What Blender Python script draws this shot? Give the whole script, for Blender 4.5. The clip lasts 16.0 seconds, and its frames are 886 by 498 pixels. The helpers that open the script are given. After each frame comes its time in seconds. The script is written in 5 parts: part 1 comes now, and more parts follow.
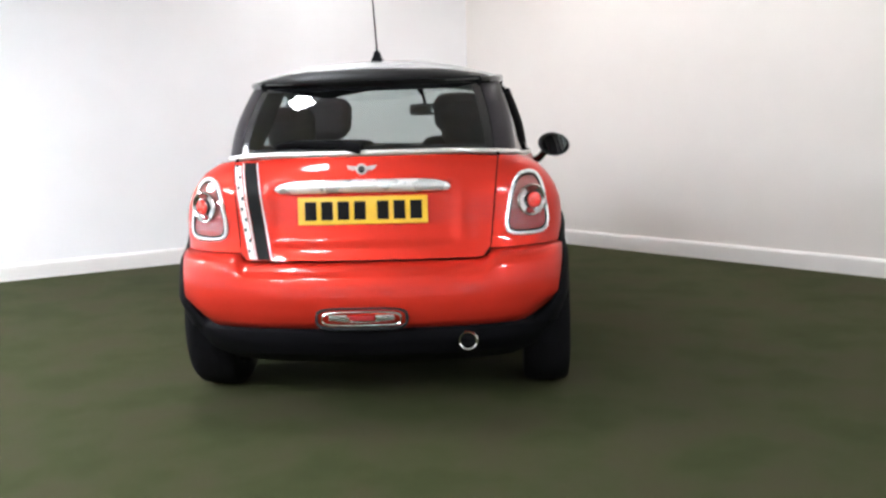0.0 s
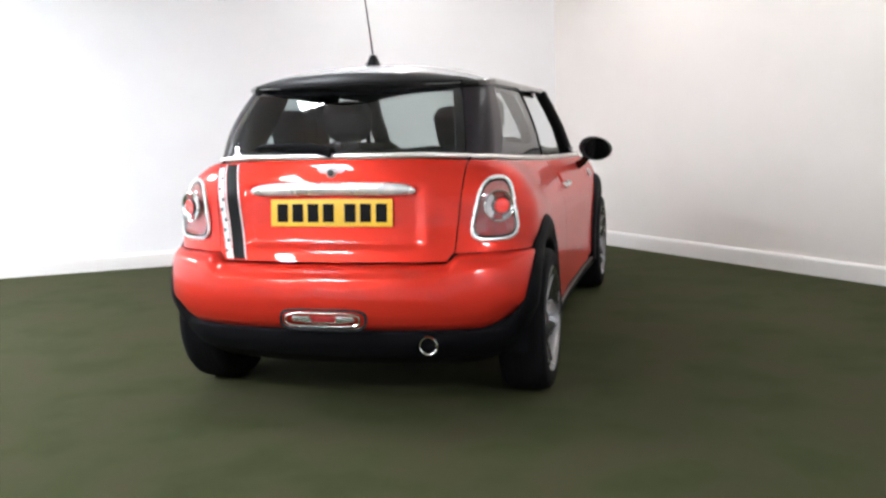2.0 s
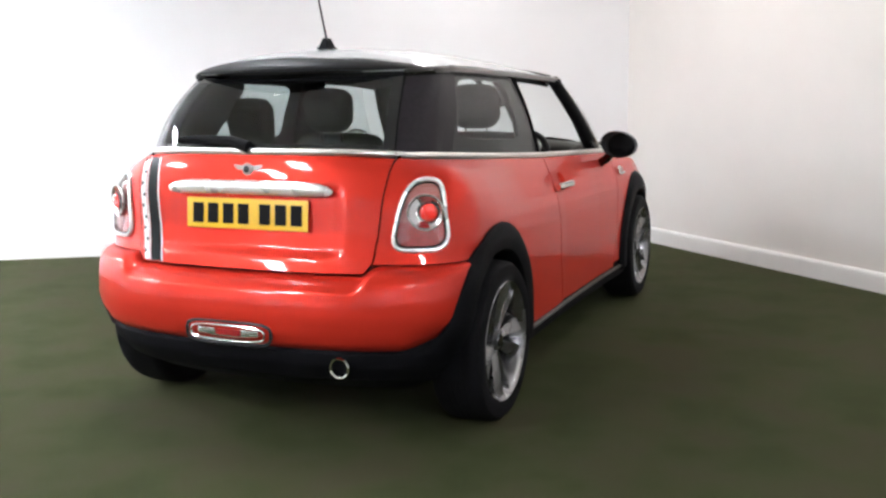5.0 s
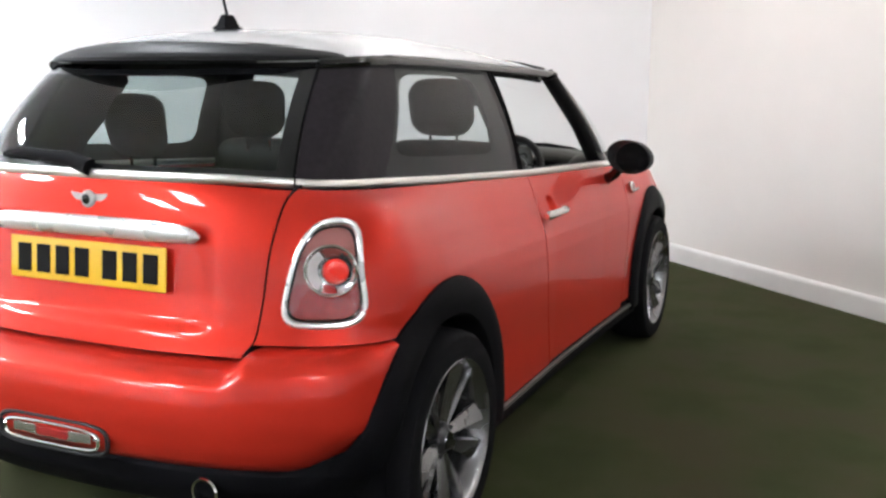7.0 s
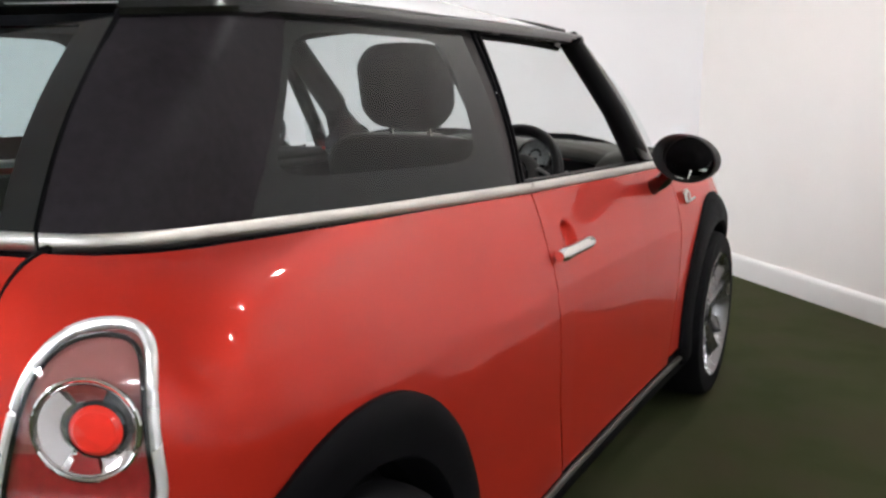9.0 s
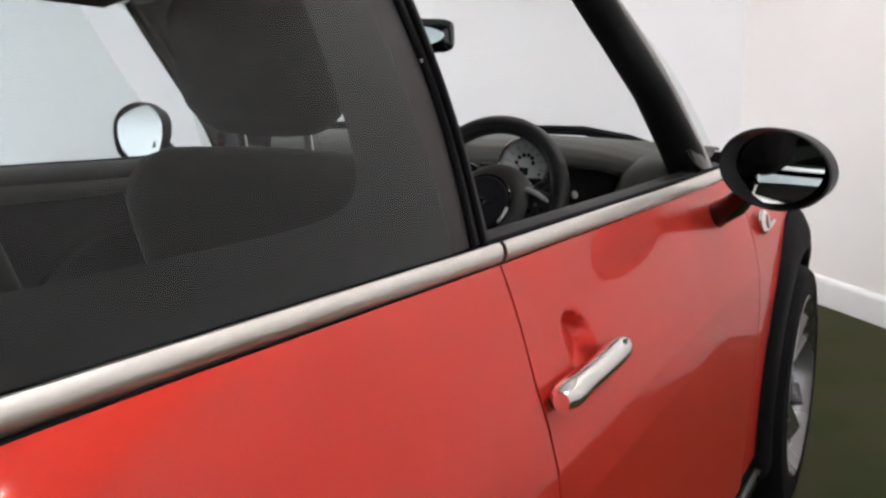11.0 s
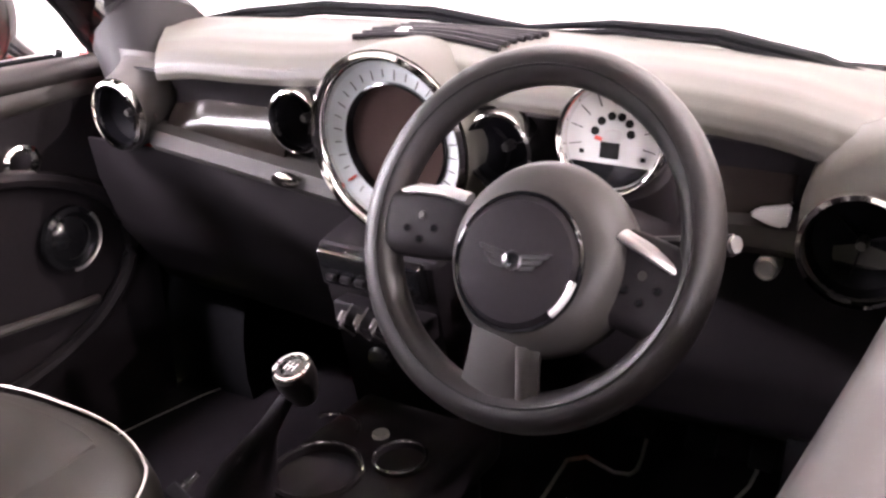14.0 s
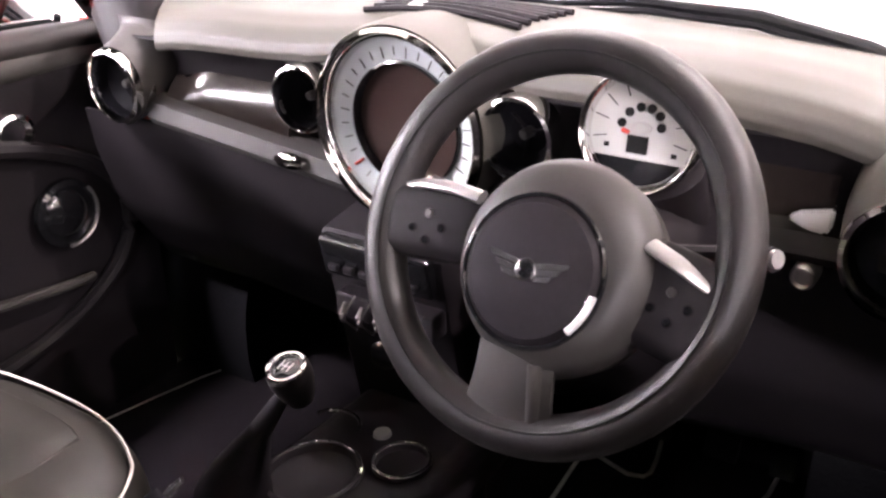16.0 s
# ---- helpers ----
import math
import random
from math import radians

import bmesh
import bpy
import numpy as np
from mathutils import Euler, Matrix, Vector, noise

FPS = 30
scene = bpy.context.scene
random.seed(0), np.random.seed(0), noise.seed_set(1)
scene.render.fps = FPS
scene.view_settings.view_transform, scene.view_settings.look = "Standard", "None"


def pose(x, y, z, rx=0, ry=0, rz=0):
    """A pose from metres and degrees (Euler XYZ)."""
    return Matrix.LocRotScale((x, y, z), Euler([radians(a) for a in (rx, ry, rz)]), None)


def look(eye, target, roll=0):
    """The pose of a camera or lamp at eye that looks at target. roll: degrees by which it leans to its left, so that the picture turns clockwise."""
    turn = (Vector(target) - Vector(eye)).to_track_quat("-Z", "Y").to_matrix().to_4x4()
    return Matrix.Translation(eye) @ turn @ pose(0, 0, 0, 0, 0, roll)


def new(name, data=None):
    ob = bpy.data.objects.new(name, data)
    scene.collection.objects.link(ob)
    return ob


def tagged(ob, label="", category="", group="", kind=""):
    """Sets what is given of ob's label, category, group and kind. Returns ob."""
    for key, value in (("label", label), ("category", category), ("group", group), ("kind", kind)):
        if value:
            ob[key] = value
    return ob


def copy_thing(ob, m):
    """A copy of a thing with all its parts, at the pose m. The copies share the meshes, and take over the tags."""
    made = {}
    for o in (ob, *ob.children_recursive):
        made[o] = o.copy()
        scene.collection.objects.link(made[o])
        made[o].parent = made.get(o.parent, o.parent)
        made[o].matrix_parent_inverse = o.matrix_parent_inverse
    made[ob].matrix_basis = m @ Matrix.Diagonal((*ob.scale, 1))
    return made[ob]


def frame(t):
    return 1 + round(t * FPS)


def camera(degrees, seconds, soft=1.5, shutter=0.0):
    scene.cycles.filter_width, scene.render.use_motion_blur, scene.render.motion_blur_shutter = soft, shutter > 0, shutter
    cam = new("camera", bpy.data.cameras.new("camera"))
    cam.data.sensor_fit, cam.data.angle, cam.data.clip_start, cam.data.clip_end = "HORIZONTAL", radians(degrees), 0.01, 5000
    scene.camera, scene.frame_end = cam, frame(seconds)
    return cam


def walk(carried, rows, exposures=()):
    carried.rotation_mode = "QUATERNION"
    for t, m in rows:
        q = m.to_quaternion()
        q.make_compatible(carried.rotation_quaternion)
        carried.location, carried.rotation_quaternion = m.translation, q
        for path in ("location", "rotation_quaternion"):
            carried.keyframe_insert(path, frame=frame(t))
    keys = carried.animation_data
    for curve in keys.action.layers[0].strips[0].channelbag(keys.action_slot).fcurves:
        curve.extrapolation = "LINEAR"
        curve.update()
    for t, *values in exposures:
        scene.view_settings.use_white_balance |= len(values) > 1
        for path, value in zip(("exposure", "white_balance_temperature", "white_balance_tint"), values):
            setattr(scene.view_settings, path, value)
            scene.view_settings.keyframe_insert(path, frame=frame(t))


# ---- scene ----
cam = camera(49.0, 16.0, soft=2.6)
PATH = [
    (0, (0.592, -3.701, 1.236), (0.449, -1.729, 0.935), -1.8),
    (0.5, (0.87, -3.691, 1.222), (0.611, -1.727, 0.943), -2.3),
    (1, (1.076, -3.691, 1.217), (0.736, -1.74, 0.945), -2.4),
    (1.5, (1.227, -3.642, 1.217), (0.793, -1.709, 0.942), -2.0),
    (2, (1.399, -3.559, 1.228), (0.909, -1.641, 0.938), -1.7),
    (2.5, (1.613, -3.496, 1.225), (1.075, -1.592, 0.937), -2.1),
    (3, (1.821, -3.436, 1.231), (1.212, -1.554, 0.937), -2.2),
    (3.5, (1.939, -3.335, 1.21), (1.283, -1.467, 0.924), -2.4),
    (5.8, (2.047, -2.421, 1.269), (1.22, -0.631, 0.936), 0.1),
    (6, (2.012, -2.306, 1.274), (1.18, -0.518, 0.945), 0.2),
    (6.5, (1.934, -2.048, 1.283), (1.114, -0.255, 0.945), 0.3),
    (7, (1.851, -1.726, 1.287), (1.028, 0.063, 0.937), 0.1),
    (7.5, (1.776, -1.442, 1.28), (0.915, 0.327, 0.916), 0.3),
    (8, (1.67, -1.132, 1.282), (0.792, 0.625, 0.903), 0.5),
    (8.5, (1.591, -0.862, 1.271), (0.712, 0.89, 0.874), 0.8),
    (9, (1.51, -0.546, 1.263), (0.623, 1.201, 0.861), 0.3),
    (9.2, (1.485, -0.448, 1.26), (0.59, 1.294, 0.853), 0.4),
    (11.3, (1.046, 0.739, 1.193), (0.137, 2.46, 0.734), -1.4),
    (11.5, (1.0, 0.842, 1.192), (0.086, 2.554, 0.712), -1.2),
    (12, (0.905, 1.071, 1.182), (-0.020, 2.772, 0.681), -1.7),
    (12.5, (0.842, 1.239, 1.200), (-0.096, 2.906, 0.616), -1.6),
    (13, (0.772, 1.411, 1.208), (-0.200, 3.025, 0.536), -1.5),
    (13.5, (0.716, 1.513, 1.192), (-0.277, 3.100, 0.488), -2.2),
    (14, (0.668, 1.565, 1.194), (-0.295, 3.138, 0.422), -1.8),
    (14.5, (0.643, 1.589, 1.194), (-0.286, 3.162, 0.379), -0.8),
    (15, (0.636, 1.604, 1.191), (-0.301, 3.169, 0.371), -0.8),
    (15.5, (0.633, 1.603, 1.193), (-0.309, 3.167, 0.377), -0.5),
    (16, (0.631, 1.639, 1.188), (-0.348, 3.173, 0.358), -0.6),
]
EXPOSURES = [(0, 0.45, 6300, 9), (9.2, 0.45, 6300, 9), (11.5, 0.50, 6250, 11), (12.0, 0.80, 6350, 14), (12.5, 1.18, 6450, 16), (13.0, 1.80, 6600, 20), (13.5, 2.5, 6700, 25), (14.0, 3.2, 6800, 29), (14.6, 3.45, 6800, 30), (16.0, 3.2, 6800, 28)]
walk(cam, [(t, look(eye, target, roll)) for t, eye, target, roll in PATH], EXPOSURES)

# ---- world and light ----
world = bpy.data.worlds.new("world")
scene.world = world
world.use_nodes = True
world.node_tree.nodes["Background"].inputs[0].default_value = (0.9, 0.95, 1.0, 1)
world.node_tree.nodes["Background"].inputs[1].default_value = 0.05
PANEL_POWER = 80.0
SPOT_POWER = 365.0

# ---- materials ----
def principled(name, color, rough=0.5, metal=0.0, coat=0.0, spec=0.5, emit=None, power=0.0):
    m = bpy.data.materials.new(name)
    m.use_nodes = True
    b = m.node_tree.nodes["Principled BSDF"]
    b.inputs["Base Color"].default_value = (*color, 1)
    b.inputs["Roughness"].default_value = rough
    b.inputs["Metallic"].default_value = metal
    b.inputs["Coat Weight"].default_value = coat
    b.inputs["Coat Roughness"].default_value = 0.03
    b.inputs["Specular IOR Level"].default_value = spec
    if emit:
        b.inputs["Emission Color"].default_value = (*emit, 1)
        b.inputs["Emission Strength"].default_value = power
    return m


def vary(m, scale=40.0, amount=0.15, bump=0.0, rough=0.0, bump_scale=None, big=None, tint=None):
    """Grain at one scale, broader wear at another, and fine relief."""
    nt = m.node_tree
    b = nt.nodes["Principled BSDF"]
    co = nt.nodes.new("ShaderNodeTexCoord")
    n1 = nt.nodes.new("ShaderNodeTexNoise")
    n1.inputs["Scale"].default_value, n1.inputs["Detail"].default_value = scale, 6
    n2 = nt.nodes.new("ShaderNodeTexNoise")
    n2.inputs["Scale"].default_value, n2.inputs["Detail"].default_value = big or scale / 12, 3
    nt.links.new(co.outputs["Object"], n1.inputs["Vector"])
    nt.links.new(co.outputs["Object"], n2.inputs["Vector"])
    add = nt.nodes.new("ShaderNodeMath")
    add.operation = "ADD"
    nt.links.new(n1.outputs["Fac"], add.inputs[0])
    nt.links.new(n2.outputs["Fac"], add.inputs[1])
    ramp = nt.nodes.new("ShaderNodeMapRange")
    ramp.inputs[1].default_value, ramp.inputs[2].default_value = 0.6, 1.4
    ramp.inputs[3].default_value, ramp.inputs[4].default_value = 1 - amount, 1 + amount
    nt.links.new(add.outputs[0], ramp.inputs[0])
    mix = nt.nodes.new("ShaderNodeMix")
    mix.data_type, mix.blend_type = "RGBA", "MULTIPLY"
    mix.inputs[0].default_value = 1.0
    mix.inputs[6].default_value = b.inputs["Base Color"].default_value
    nt.links.new(ramp.outputs[0], mix.inputs[7])
    last = mix.outputs[2]
    if tint:
        hue = nt.nodes.new("ShaderNodeMix")
        hue.data_type = "RGBA"
        hue.inputs[7].default_value = (*tint, 1)
        step = nt.nodes.new("ShaderNodeMapRange")
        step.inputs[1].default_value, step.inputs[2].default_value = 0.42, 0.62
        nt.links.new(n2.outputs["Fac"], step.inputs[0])
        nt.links.new(step.outputs[0], hue.inputs[0])
        nt.links.new(last, hue.inputs[6])
        last = hue.outputs[2]
    nt.links.new(last, b.inputs["Base Color"])
    if rough:
        r = nt.nodes.new("ShaderNodeMapRange")
        base = b.inputs["Roughness"].default_value
        r.inputs[3].default_value, r.inputs[4].default_value = max(base - rough, 0.02), base + rough
        nt.links.new(n2.outputs["Fac"], r.inputs[0])
        nt.links.new(r.outputs[0], b.inputs["Roughness"])
    if bump:
        n3 = nt.nodes.new("ShaderNodeTexNoise")
        n3.inputs["Scale"].default_value, n3.inputs["Detail"].default_value = bump_scale or scale * 3, 4
        nt.links.new(co.outputs["Object"], n3.inputs["Vector"])
        bp = nt.nodes.new("ShaderNodeBump")
        bp.inputs["Strength"].default_value, bp.inputs["Distance"].default_value = bump, 0.004
        nt.links.new(n3.outputs["Fac"], bp.inputs["Height"])
        nt.links.new(bp.outputs[0], b.inputs["Normal"])
    return m


def pane(name, tint, gloss_rough=0.01, gloss=0.05):
    """Thin glass: see-through, tinted, with a Fresnel reflection."""
    m = bpy.data.materials.new(name)
    m.use_nodes = True
    nt = m.node_tree
    nt.nodes.clear()
    out = nt.nodes.new("ShaderNodeOutputMaterial")
    clear, shine = nt.nodes.new("ShaderNodeBsdfTransparent"), nt.nodes.new("ShaderNodeBsdfGlossy")
    clear.inputs[0].default_value = (*tint, 1)
    shine.inputs["Roughness"].default_value = gloss_rough
    lw, mix = nt.nodes.new("ShaderNodeLayerWeight"), nt.nodes.new("ShaderNodeMixShader")
    lw.inputs[0].default_value = 0.5
    five, lift = nt.nodes.new("ShaderNodeMath"), nt.nodes.new("ShaderNodeMath")
    five.operation, five.inputs[1].default_value = "POWER", 5.0
    lift.operation, lift.inputs[1].default_value, lift.inputs[2].default_value = "MULTIPLY_ADD", 0.75, gloss
    nt.links.new(lw.outputs["Facing"], five.inputs[0])
    nt.links.new(five.outputs[0], lift.inputs[0])
    nt.links.new(lift.outputs[0], mix.inputs[0])
    nt.links.new(clear.outputs[0], mix.inputs[1])
    nt.links.new(shine.outputs[0], mix.inputs[2])
    nt.links.new(mix.outputs[0], out.inputs[0])
    return m


RED = vary(principled("red_paint", (0.56, 0.029, 0.0160), 0.40, 0.40, 0.5, 0.06), 300, 0.04, rough=0.03, big=2)
WHITE_ROOF = vary(principled("white_paint", (0.82, 0.82, 0.82), 0.3, 0, 1.0), 200, 0.03, big=2)
GLOSS_BLACK = vary(principled("gloss_black", (0.008, 0.008, 0.009), 0.12, 0, 0.6), 60, 0.2, rough=0.03)
SPOILER_BLACK = vary(principled("satin_black", (0.012, 0.0112, 0.012), 0.5, 0, 0.0, 0.25), 90, 0.15, rough=0.05)
PILLAR_BLACK = vary(principled("pillar_black", (0.0270, 0.0225, 0.0262), 0.3, 0, 0.0, 0.06), 60, 0.2, rough=0.04)
BLACK_PLASTIC = vary(principled("black_plastic", (0.0042, 0.0040, 0.0052), 0.6, spec=0.06), 120, 0.2, bump=0.15, rough=0.08)
UNDER = vary(principled("underbody_black", (0.004, 0.004, 0.005), 0.85, spec=0.1), 60, 0.3, bump=0.2)
RUBBER = vary(principled("rubber", (0.0055, 0.0052, 0.0062), 0.75, spec=0.08), 90, 0.25, bump=0.2, rough=0.1)
CHROME = vary(principled("chrome", (0.78, 0.77, 0.75), 0.09, 1.0), 80, 0.05, rough=0.04)
SOFT_CHROME = vary(principled("soft_chrome", (0.80, 0.77, 0.73), 0.38, 1.0), 80, 0.06, rough=0.05)
SATIN = vary(principled("satin_silver", (0.42, 0.41, 0.40), 0.38, 0.8), 150, 0.08, rough=0.06)
ALLOY = vary(principled("silver_alloy", (0.22, 0.215, 0.22), 0.26, 0.9, 0.2), 90, 0.1, rough=0.06)
ALLOY_DARK = vary(principled("shadow_alloy", (0.04, 0.04, 0.043), 0.4, 0.5), 90, 0.2)
BADGE = principled("silver_badge", (0.55, 0.55, 0.54), 0.3, 0.25)
BRIGHT_CHROME = vary(principled("bright_chrome", (0.88, 0.87, 0.86), 0.28, 0.65), 80, 0.04, rough=0.05)
CAP_GREY = vary(principled("capping_grey", (0.0225, 0.0195, 0.0192), 0.55, spec=0.3), 160, 0.03)
STEEL = vary(principled("brake_steel", (0.11, 0.105, 0.10), 0.45, 0.9), 60, 0.2)
TINT = pane("tinted_glass", (0.67, 0.72, 0.72), 0.012, 0.035)
TINT_REAR = pane("tinted_rear_glass", (0.58, 0.65, 0.64), 0.015, 0.09)
CLEAR = pane("clear_glass", (0.93, 0.96, 0.95))
LENS_CLEAR = pane("clear_lens", (0.97, 0.95, 0.95), 0.03)
LENS_DIM = vary(principled("smoked_red_lens", (0.30, 0.075, 0.068), 0.12, 0, 1.0), 90, 0.25)
LENS_DEEP = vary(principled("deep_red_lens", (0.30, 0.018, 0.020), 0.12, 0, 1.0), 60, 0.3)
LENS_PINK = vary(principled("pale_red_lens", (0.42, 0.16, 0.145), 0.12, 0, 1.0), 40, 0.2)
LENS_RED = vary(principled("red_lens", (0.75, 0.03, 0.02), 0.15, 0, 1.0, emit=(1, 0.05, 0.03), power=0.12), 60, 0.1)
REFLECTOR = vary(principled("lamp_reflector", (0.62, 0.58, 0.57), 0.16, 0.9), 30, 0.25, bump=0.4, bump_scale=90)
DASH_GREY = vary(principled("dash_plastic", (0.067, 0.0630, 0.0540), 0.55, spec=0.35), 220, 0.08, bump=0.08, bump_scale=600, rough=0.05)
TRIM_GREY = vary(principled("grey_trim", (0.041, 0.0375, 0.0355), 0.55, spec=0.35), 220, 0.08, bump=0.08, bump_scale=600)
CAPPING = vary(principled("capping_vinyl", (0.031, 0.0257, 0.0266), 0.55, spec=0.25), 160, 0.02)
FRIT = vary(principled("black_frit", (0.0265, 0.0220, 0.0228), 0.5, spec=0.15), 60, 0.1)
PILLAR_TRIM = vary(principled("pillar_vinyl", (0.0125, 0.0110, 0.0120), 0.6, spec=0.2), 160, 0.05)
SOFT_GREY = vary(principled("soft_grey_trim", (0.028, 0.0252, 0.0238), 0.48, spec=0.4), 220, 0.08, bump=0.08, bump_scale=600)
RECESS_BLACK = vary(principled("recess_black", (0.0105, 0.0087, 0.0100), 0.6, spec=0.15), 160, 0.15)
CONSOLE_BLACK = vary(principled("console_black", (0.0130, 0.0108, 0.0124), 0.5, spec=0.2), 160, 0.2, bump=0.05, bump_scale=500)
PIANO = vary(principled("piano_black", (0.013, 0.0100, 0.0088), 0.14, 0, 0.0, 0.11), 60, 0.2, rough=0.04)
DARK_TRIM = vary(principled("dark_trim", (0.0115, 0.0094, 0.0112), 0.65, spec=0.12), 200, 0.2, bump=0.04, bump_scale=500)
CARPET_IN = vary(principled("cabin_carpet", (0.0080, 0.0062, 0.0078), 0.95, spec=0.08), 300, 0.3, bump=0.5)
LEATHER = vary(principled("black_leather", (0.0120, 0.0100, 0.0102), 0.46, spec=0.38), 120, 0.15, bump=0.08, bump_scale=520, rough=0.06)
SEAT_GREY = vary(principled("seat_leatherette", (0.0165, 0.0148, 0.0125), 0.55, spec=0.3), 90, 0.15, bump=0.03, bump_scale=380)
SEAT_CLOTH = vary(principled("seat_cloth", (0.0118, 0.0098, 0.0110), 0.9, spec=0.2), 200, 0.12, bump=0.015)
PIPING = principled("pale_piping", (0.6, 0.58, 0.54), 0.5)
DIAL = vary(principled("dial_face", (0.40, 0.40, 0.385), 0.4), 60, 0.04)
DIAL_BLUE = vary(principled("dial_ring", (0.50, 0.54, 0.55), 0.3, 0.2), 50, 0.1)
SCREEN = vary(principled("dark_screen", (0.035, 0.022, 0.020), 0.18, 0, 0.4), 20, 0.1)
INK = principled("black_ink", (0.006, 0.006, 0.006), 0.6, spec=0.1)
INK_RED = principled("red_mark", (0.5, 0.05, 0.03), 0.5)
PLATE = vary(principled("yellow_plate", (0.78, 0.46, 0.015), 0.35, 0, 0.4), 80, 0.06)
STRIPE_WHITE = vary(principled("white_vinyl", (0.75, 0.73, 0.72), 0.3, 0, 0.6), 90, 0.05)
STRIPE_BLACK = vary(principled("black_vinyl", (0.006, 0.0058, 0.0062), 0.4, 0, 0.0, 0.1), 90, 0.15)
MIRROR = principled("mirror_glass", (0.9, 0.92, 0.93), 0.01, 1.0)
WALL_WHITE = vary(principled("white_wall_paint", (0.86, 0.85, 0.855), 0.6), 3, 0.03, bump=0.08, bump_scale=120, big=0.4)
# creamier and slightly darker than the other walls
WALL_CREAM = vary(principled("cream_wall", (0.80, 0.755, 0.715), 0.6), 3, 0.03, bump=0.08, bump_scale=120, big=0.4)
SKIRTING = vary(principled("skirting_gloss", (0.74, 0.715, 0.69), 0.32), 8, 0.04)
TURF = vary(principled("green_turf", (0.0355, 0.0415, 0.0150), 0.95, spec=0.12), 140, 0.38, bump=0.6, bump_scale=200, big=2.6, tint=(0.0430, 0.0400, 0.0195))
SPOT_LENS = principled("downlight_lens", (0.9, 0.9, 0.9), 0.5, emit=(1.0, 0.98, 0.95), power=SPOT_POWER)
DIFFUSER = principled("lamp_diffuser", (0.9, 0.9, 0.9), 0.5, emit=(0.95, 0.98, 1.03), power=PANEL_POWER)


# ---- mesh tools ----
def link(name, bm, material, sharp=35.0):
    bmesh.ops.recalc_face_normals(bm, faces=bm.faces)
    for f in bm.faces:
        f.smooth = True
    for e in bm.edges:
        e.smooth = len(e.link_faces) == 2 and e.calc_face_angle(0) < radians(sharp)
    me = bpy.data.meshes.new(name)
    bm.to_mesh(me)
    bm.free()
    me.materials.append(material)
    return new(name, me)


def part(name, bm, material, parent, label="", sharp=35.0):
    ob = link(name, bm, material, sharp)
    ob.parent = parent
    ob.matrix_parent_inverse = parent.matrix_world.inverted()
    return tagged(ob, label)


def thing(name, label, category, at=(0, 0, 0), group="", kind=""):
    ob = new(name)
    ob.empty_display_size = 0.1
    ob.location = at
    bpy.context.view_layer.update()
    return tagged(ob, label, category, group, kind)


def sheet(fn, nu, nv, thick=0.0, keep=None, loop=False):
    """A grid surface from fn(u, v), u and v from 0 to 1, with thickness."""
    bm = bmesh.new()
    rows = [[bm.verts.new(fn(i / nu, j / nv)) for j in range(nv + 1)] for i in range(nu + (0 if loop else 1))]
    for i in range(nu):
        for j in range(nv):
            a, b = rows[i], rows[(i + 1) % len(rows)]
            quad = (a[j], b[j], b[j + 1], a[j + 1])
            mid = sum((q.co for q in quad), Vector()) / 4
            if keep is None or keep(mid):
                try:
                    bm.faces.new(quad)
                except ValueError:
                    pass
    loose = [q for q in bm.verts if not q.link_faces]
    bmesh.ops.delete(bm, geom=loose, context="VERTS")
    bmesh.ops.remove_doubles(bm, verts=bm.verts, dist=1e-5)
    bmesh.ops.recalc_face_normals(bm, faces=bm.faces)
    if thick:
        bmesh.ops.solidify(bm, geom=bm.faces[:], thickness=thick)
    return bm


def tube(points, radius, n=10, closed=False, flat=1.0, cap=True, up=(0, 0, 1)):
    """A rod along points; radius may be a list. flat squashes it along the second axis."""
    pts = [Vector(p) for p in points]
    rad = radius if isinstance(radius, (list, tuple)) else [radius] * len(pts)
    bm = bmesh.new()
    rings = []
    for k, p in enumerate(pts):
        if closed:
            d = pts[(k + 1) % len(pts)] - pts[k - 1]
        else:
            d = pts[min(k + 1, len(pts) - 1)] - pts[max(k - 1, 0)]
        d.normalize()
        ref = Vector(up)
        if abs(d.dot(ref)) > 0.95:
            ref = Vector((1, 0, 0)) if abs(d.x) < 0.9 else Vector((0, 1, 0))
        a = d.cross(ref).normalized()
        b = a.cross(d).normalized()
        rings.append([bm.verts.new(p + rad[k] * (math.cos(q) * a + flat * math.sin(q) * b)) for q in [2 * math.pi * i / n for i in range(n)]])
    m = len(rings)
    for k in range(m if closed else m - 1):
        for i in range(n):
            bm.faces.new((rings[k][i], rings[k][(i + 1) % n], rings[(k + 1) % m][(i + 1) % n], rings[(k + 1) % m][i]))
    if cap and not closed:
        bm.faces.new(rings[0])
        bm.faces.new(rings[-1])
    return bm


def lathe(profile, m=None, n=40):
    """Turns (radius, height) pairs round z, then lays the result by the matrix m."""
    bm = bmesh.new()
    rings = []
    for r, h in profile:
        if r < 1e-5:
            rings.append([bm.verts.new((0, 0, h))] * n)
        else:
            rings.append([bm.verts.new((r * math.cos(2 * math.pi * i / n), r * math.sin(2 * math.pi * i / n), h)) for i in range(n)])
    for a, b in zip(rings, rings[1:]):
        for i in range(n):
            quad = list(dict.fromkeys((a[i], a[(i + 1) % n], b[(i + 1) % n], b[i])))
            if len(quad) > 2:
                bm.faces.new(quad)
    if m is not None:
        bm.transform(m)
    return bm


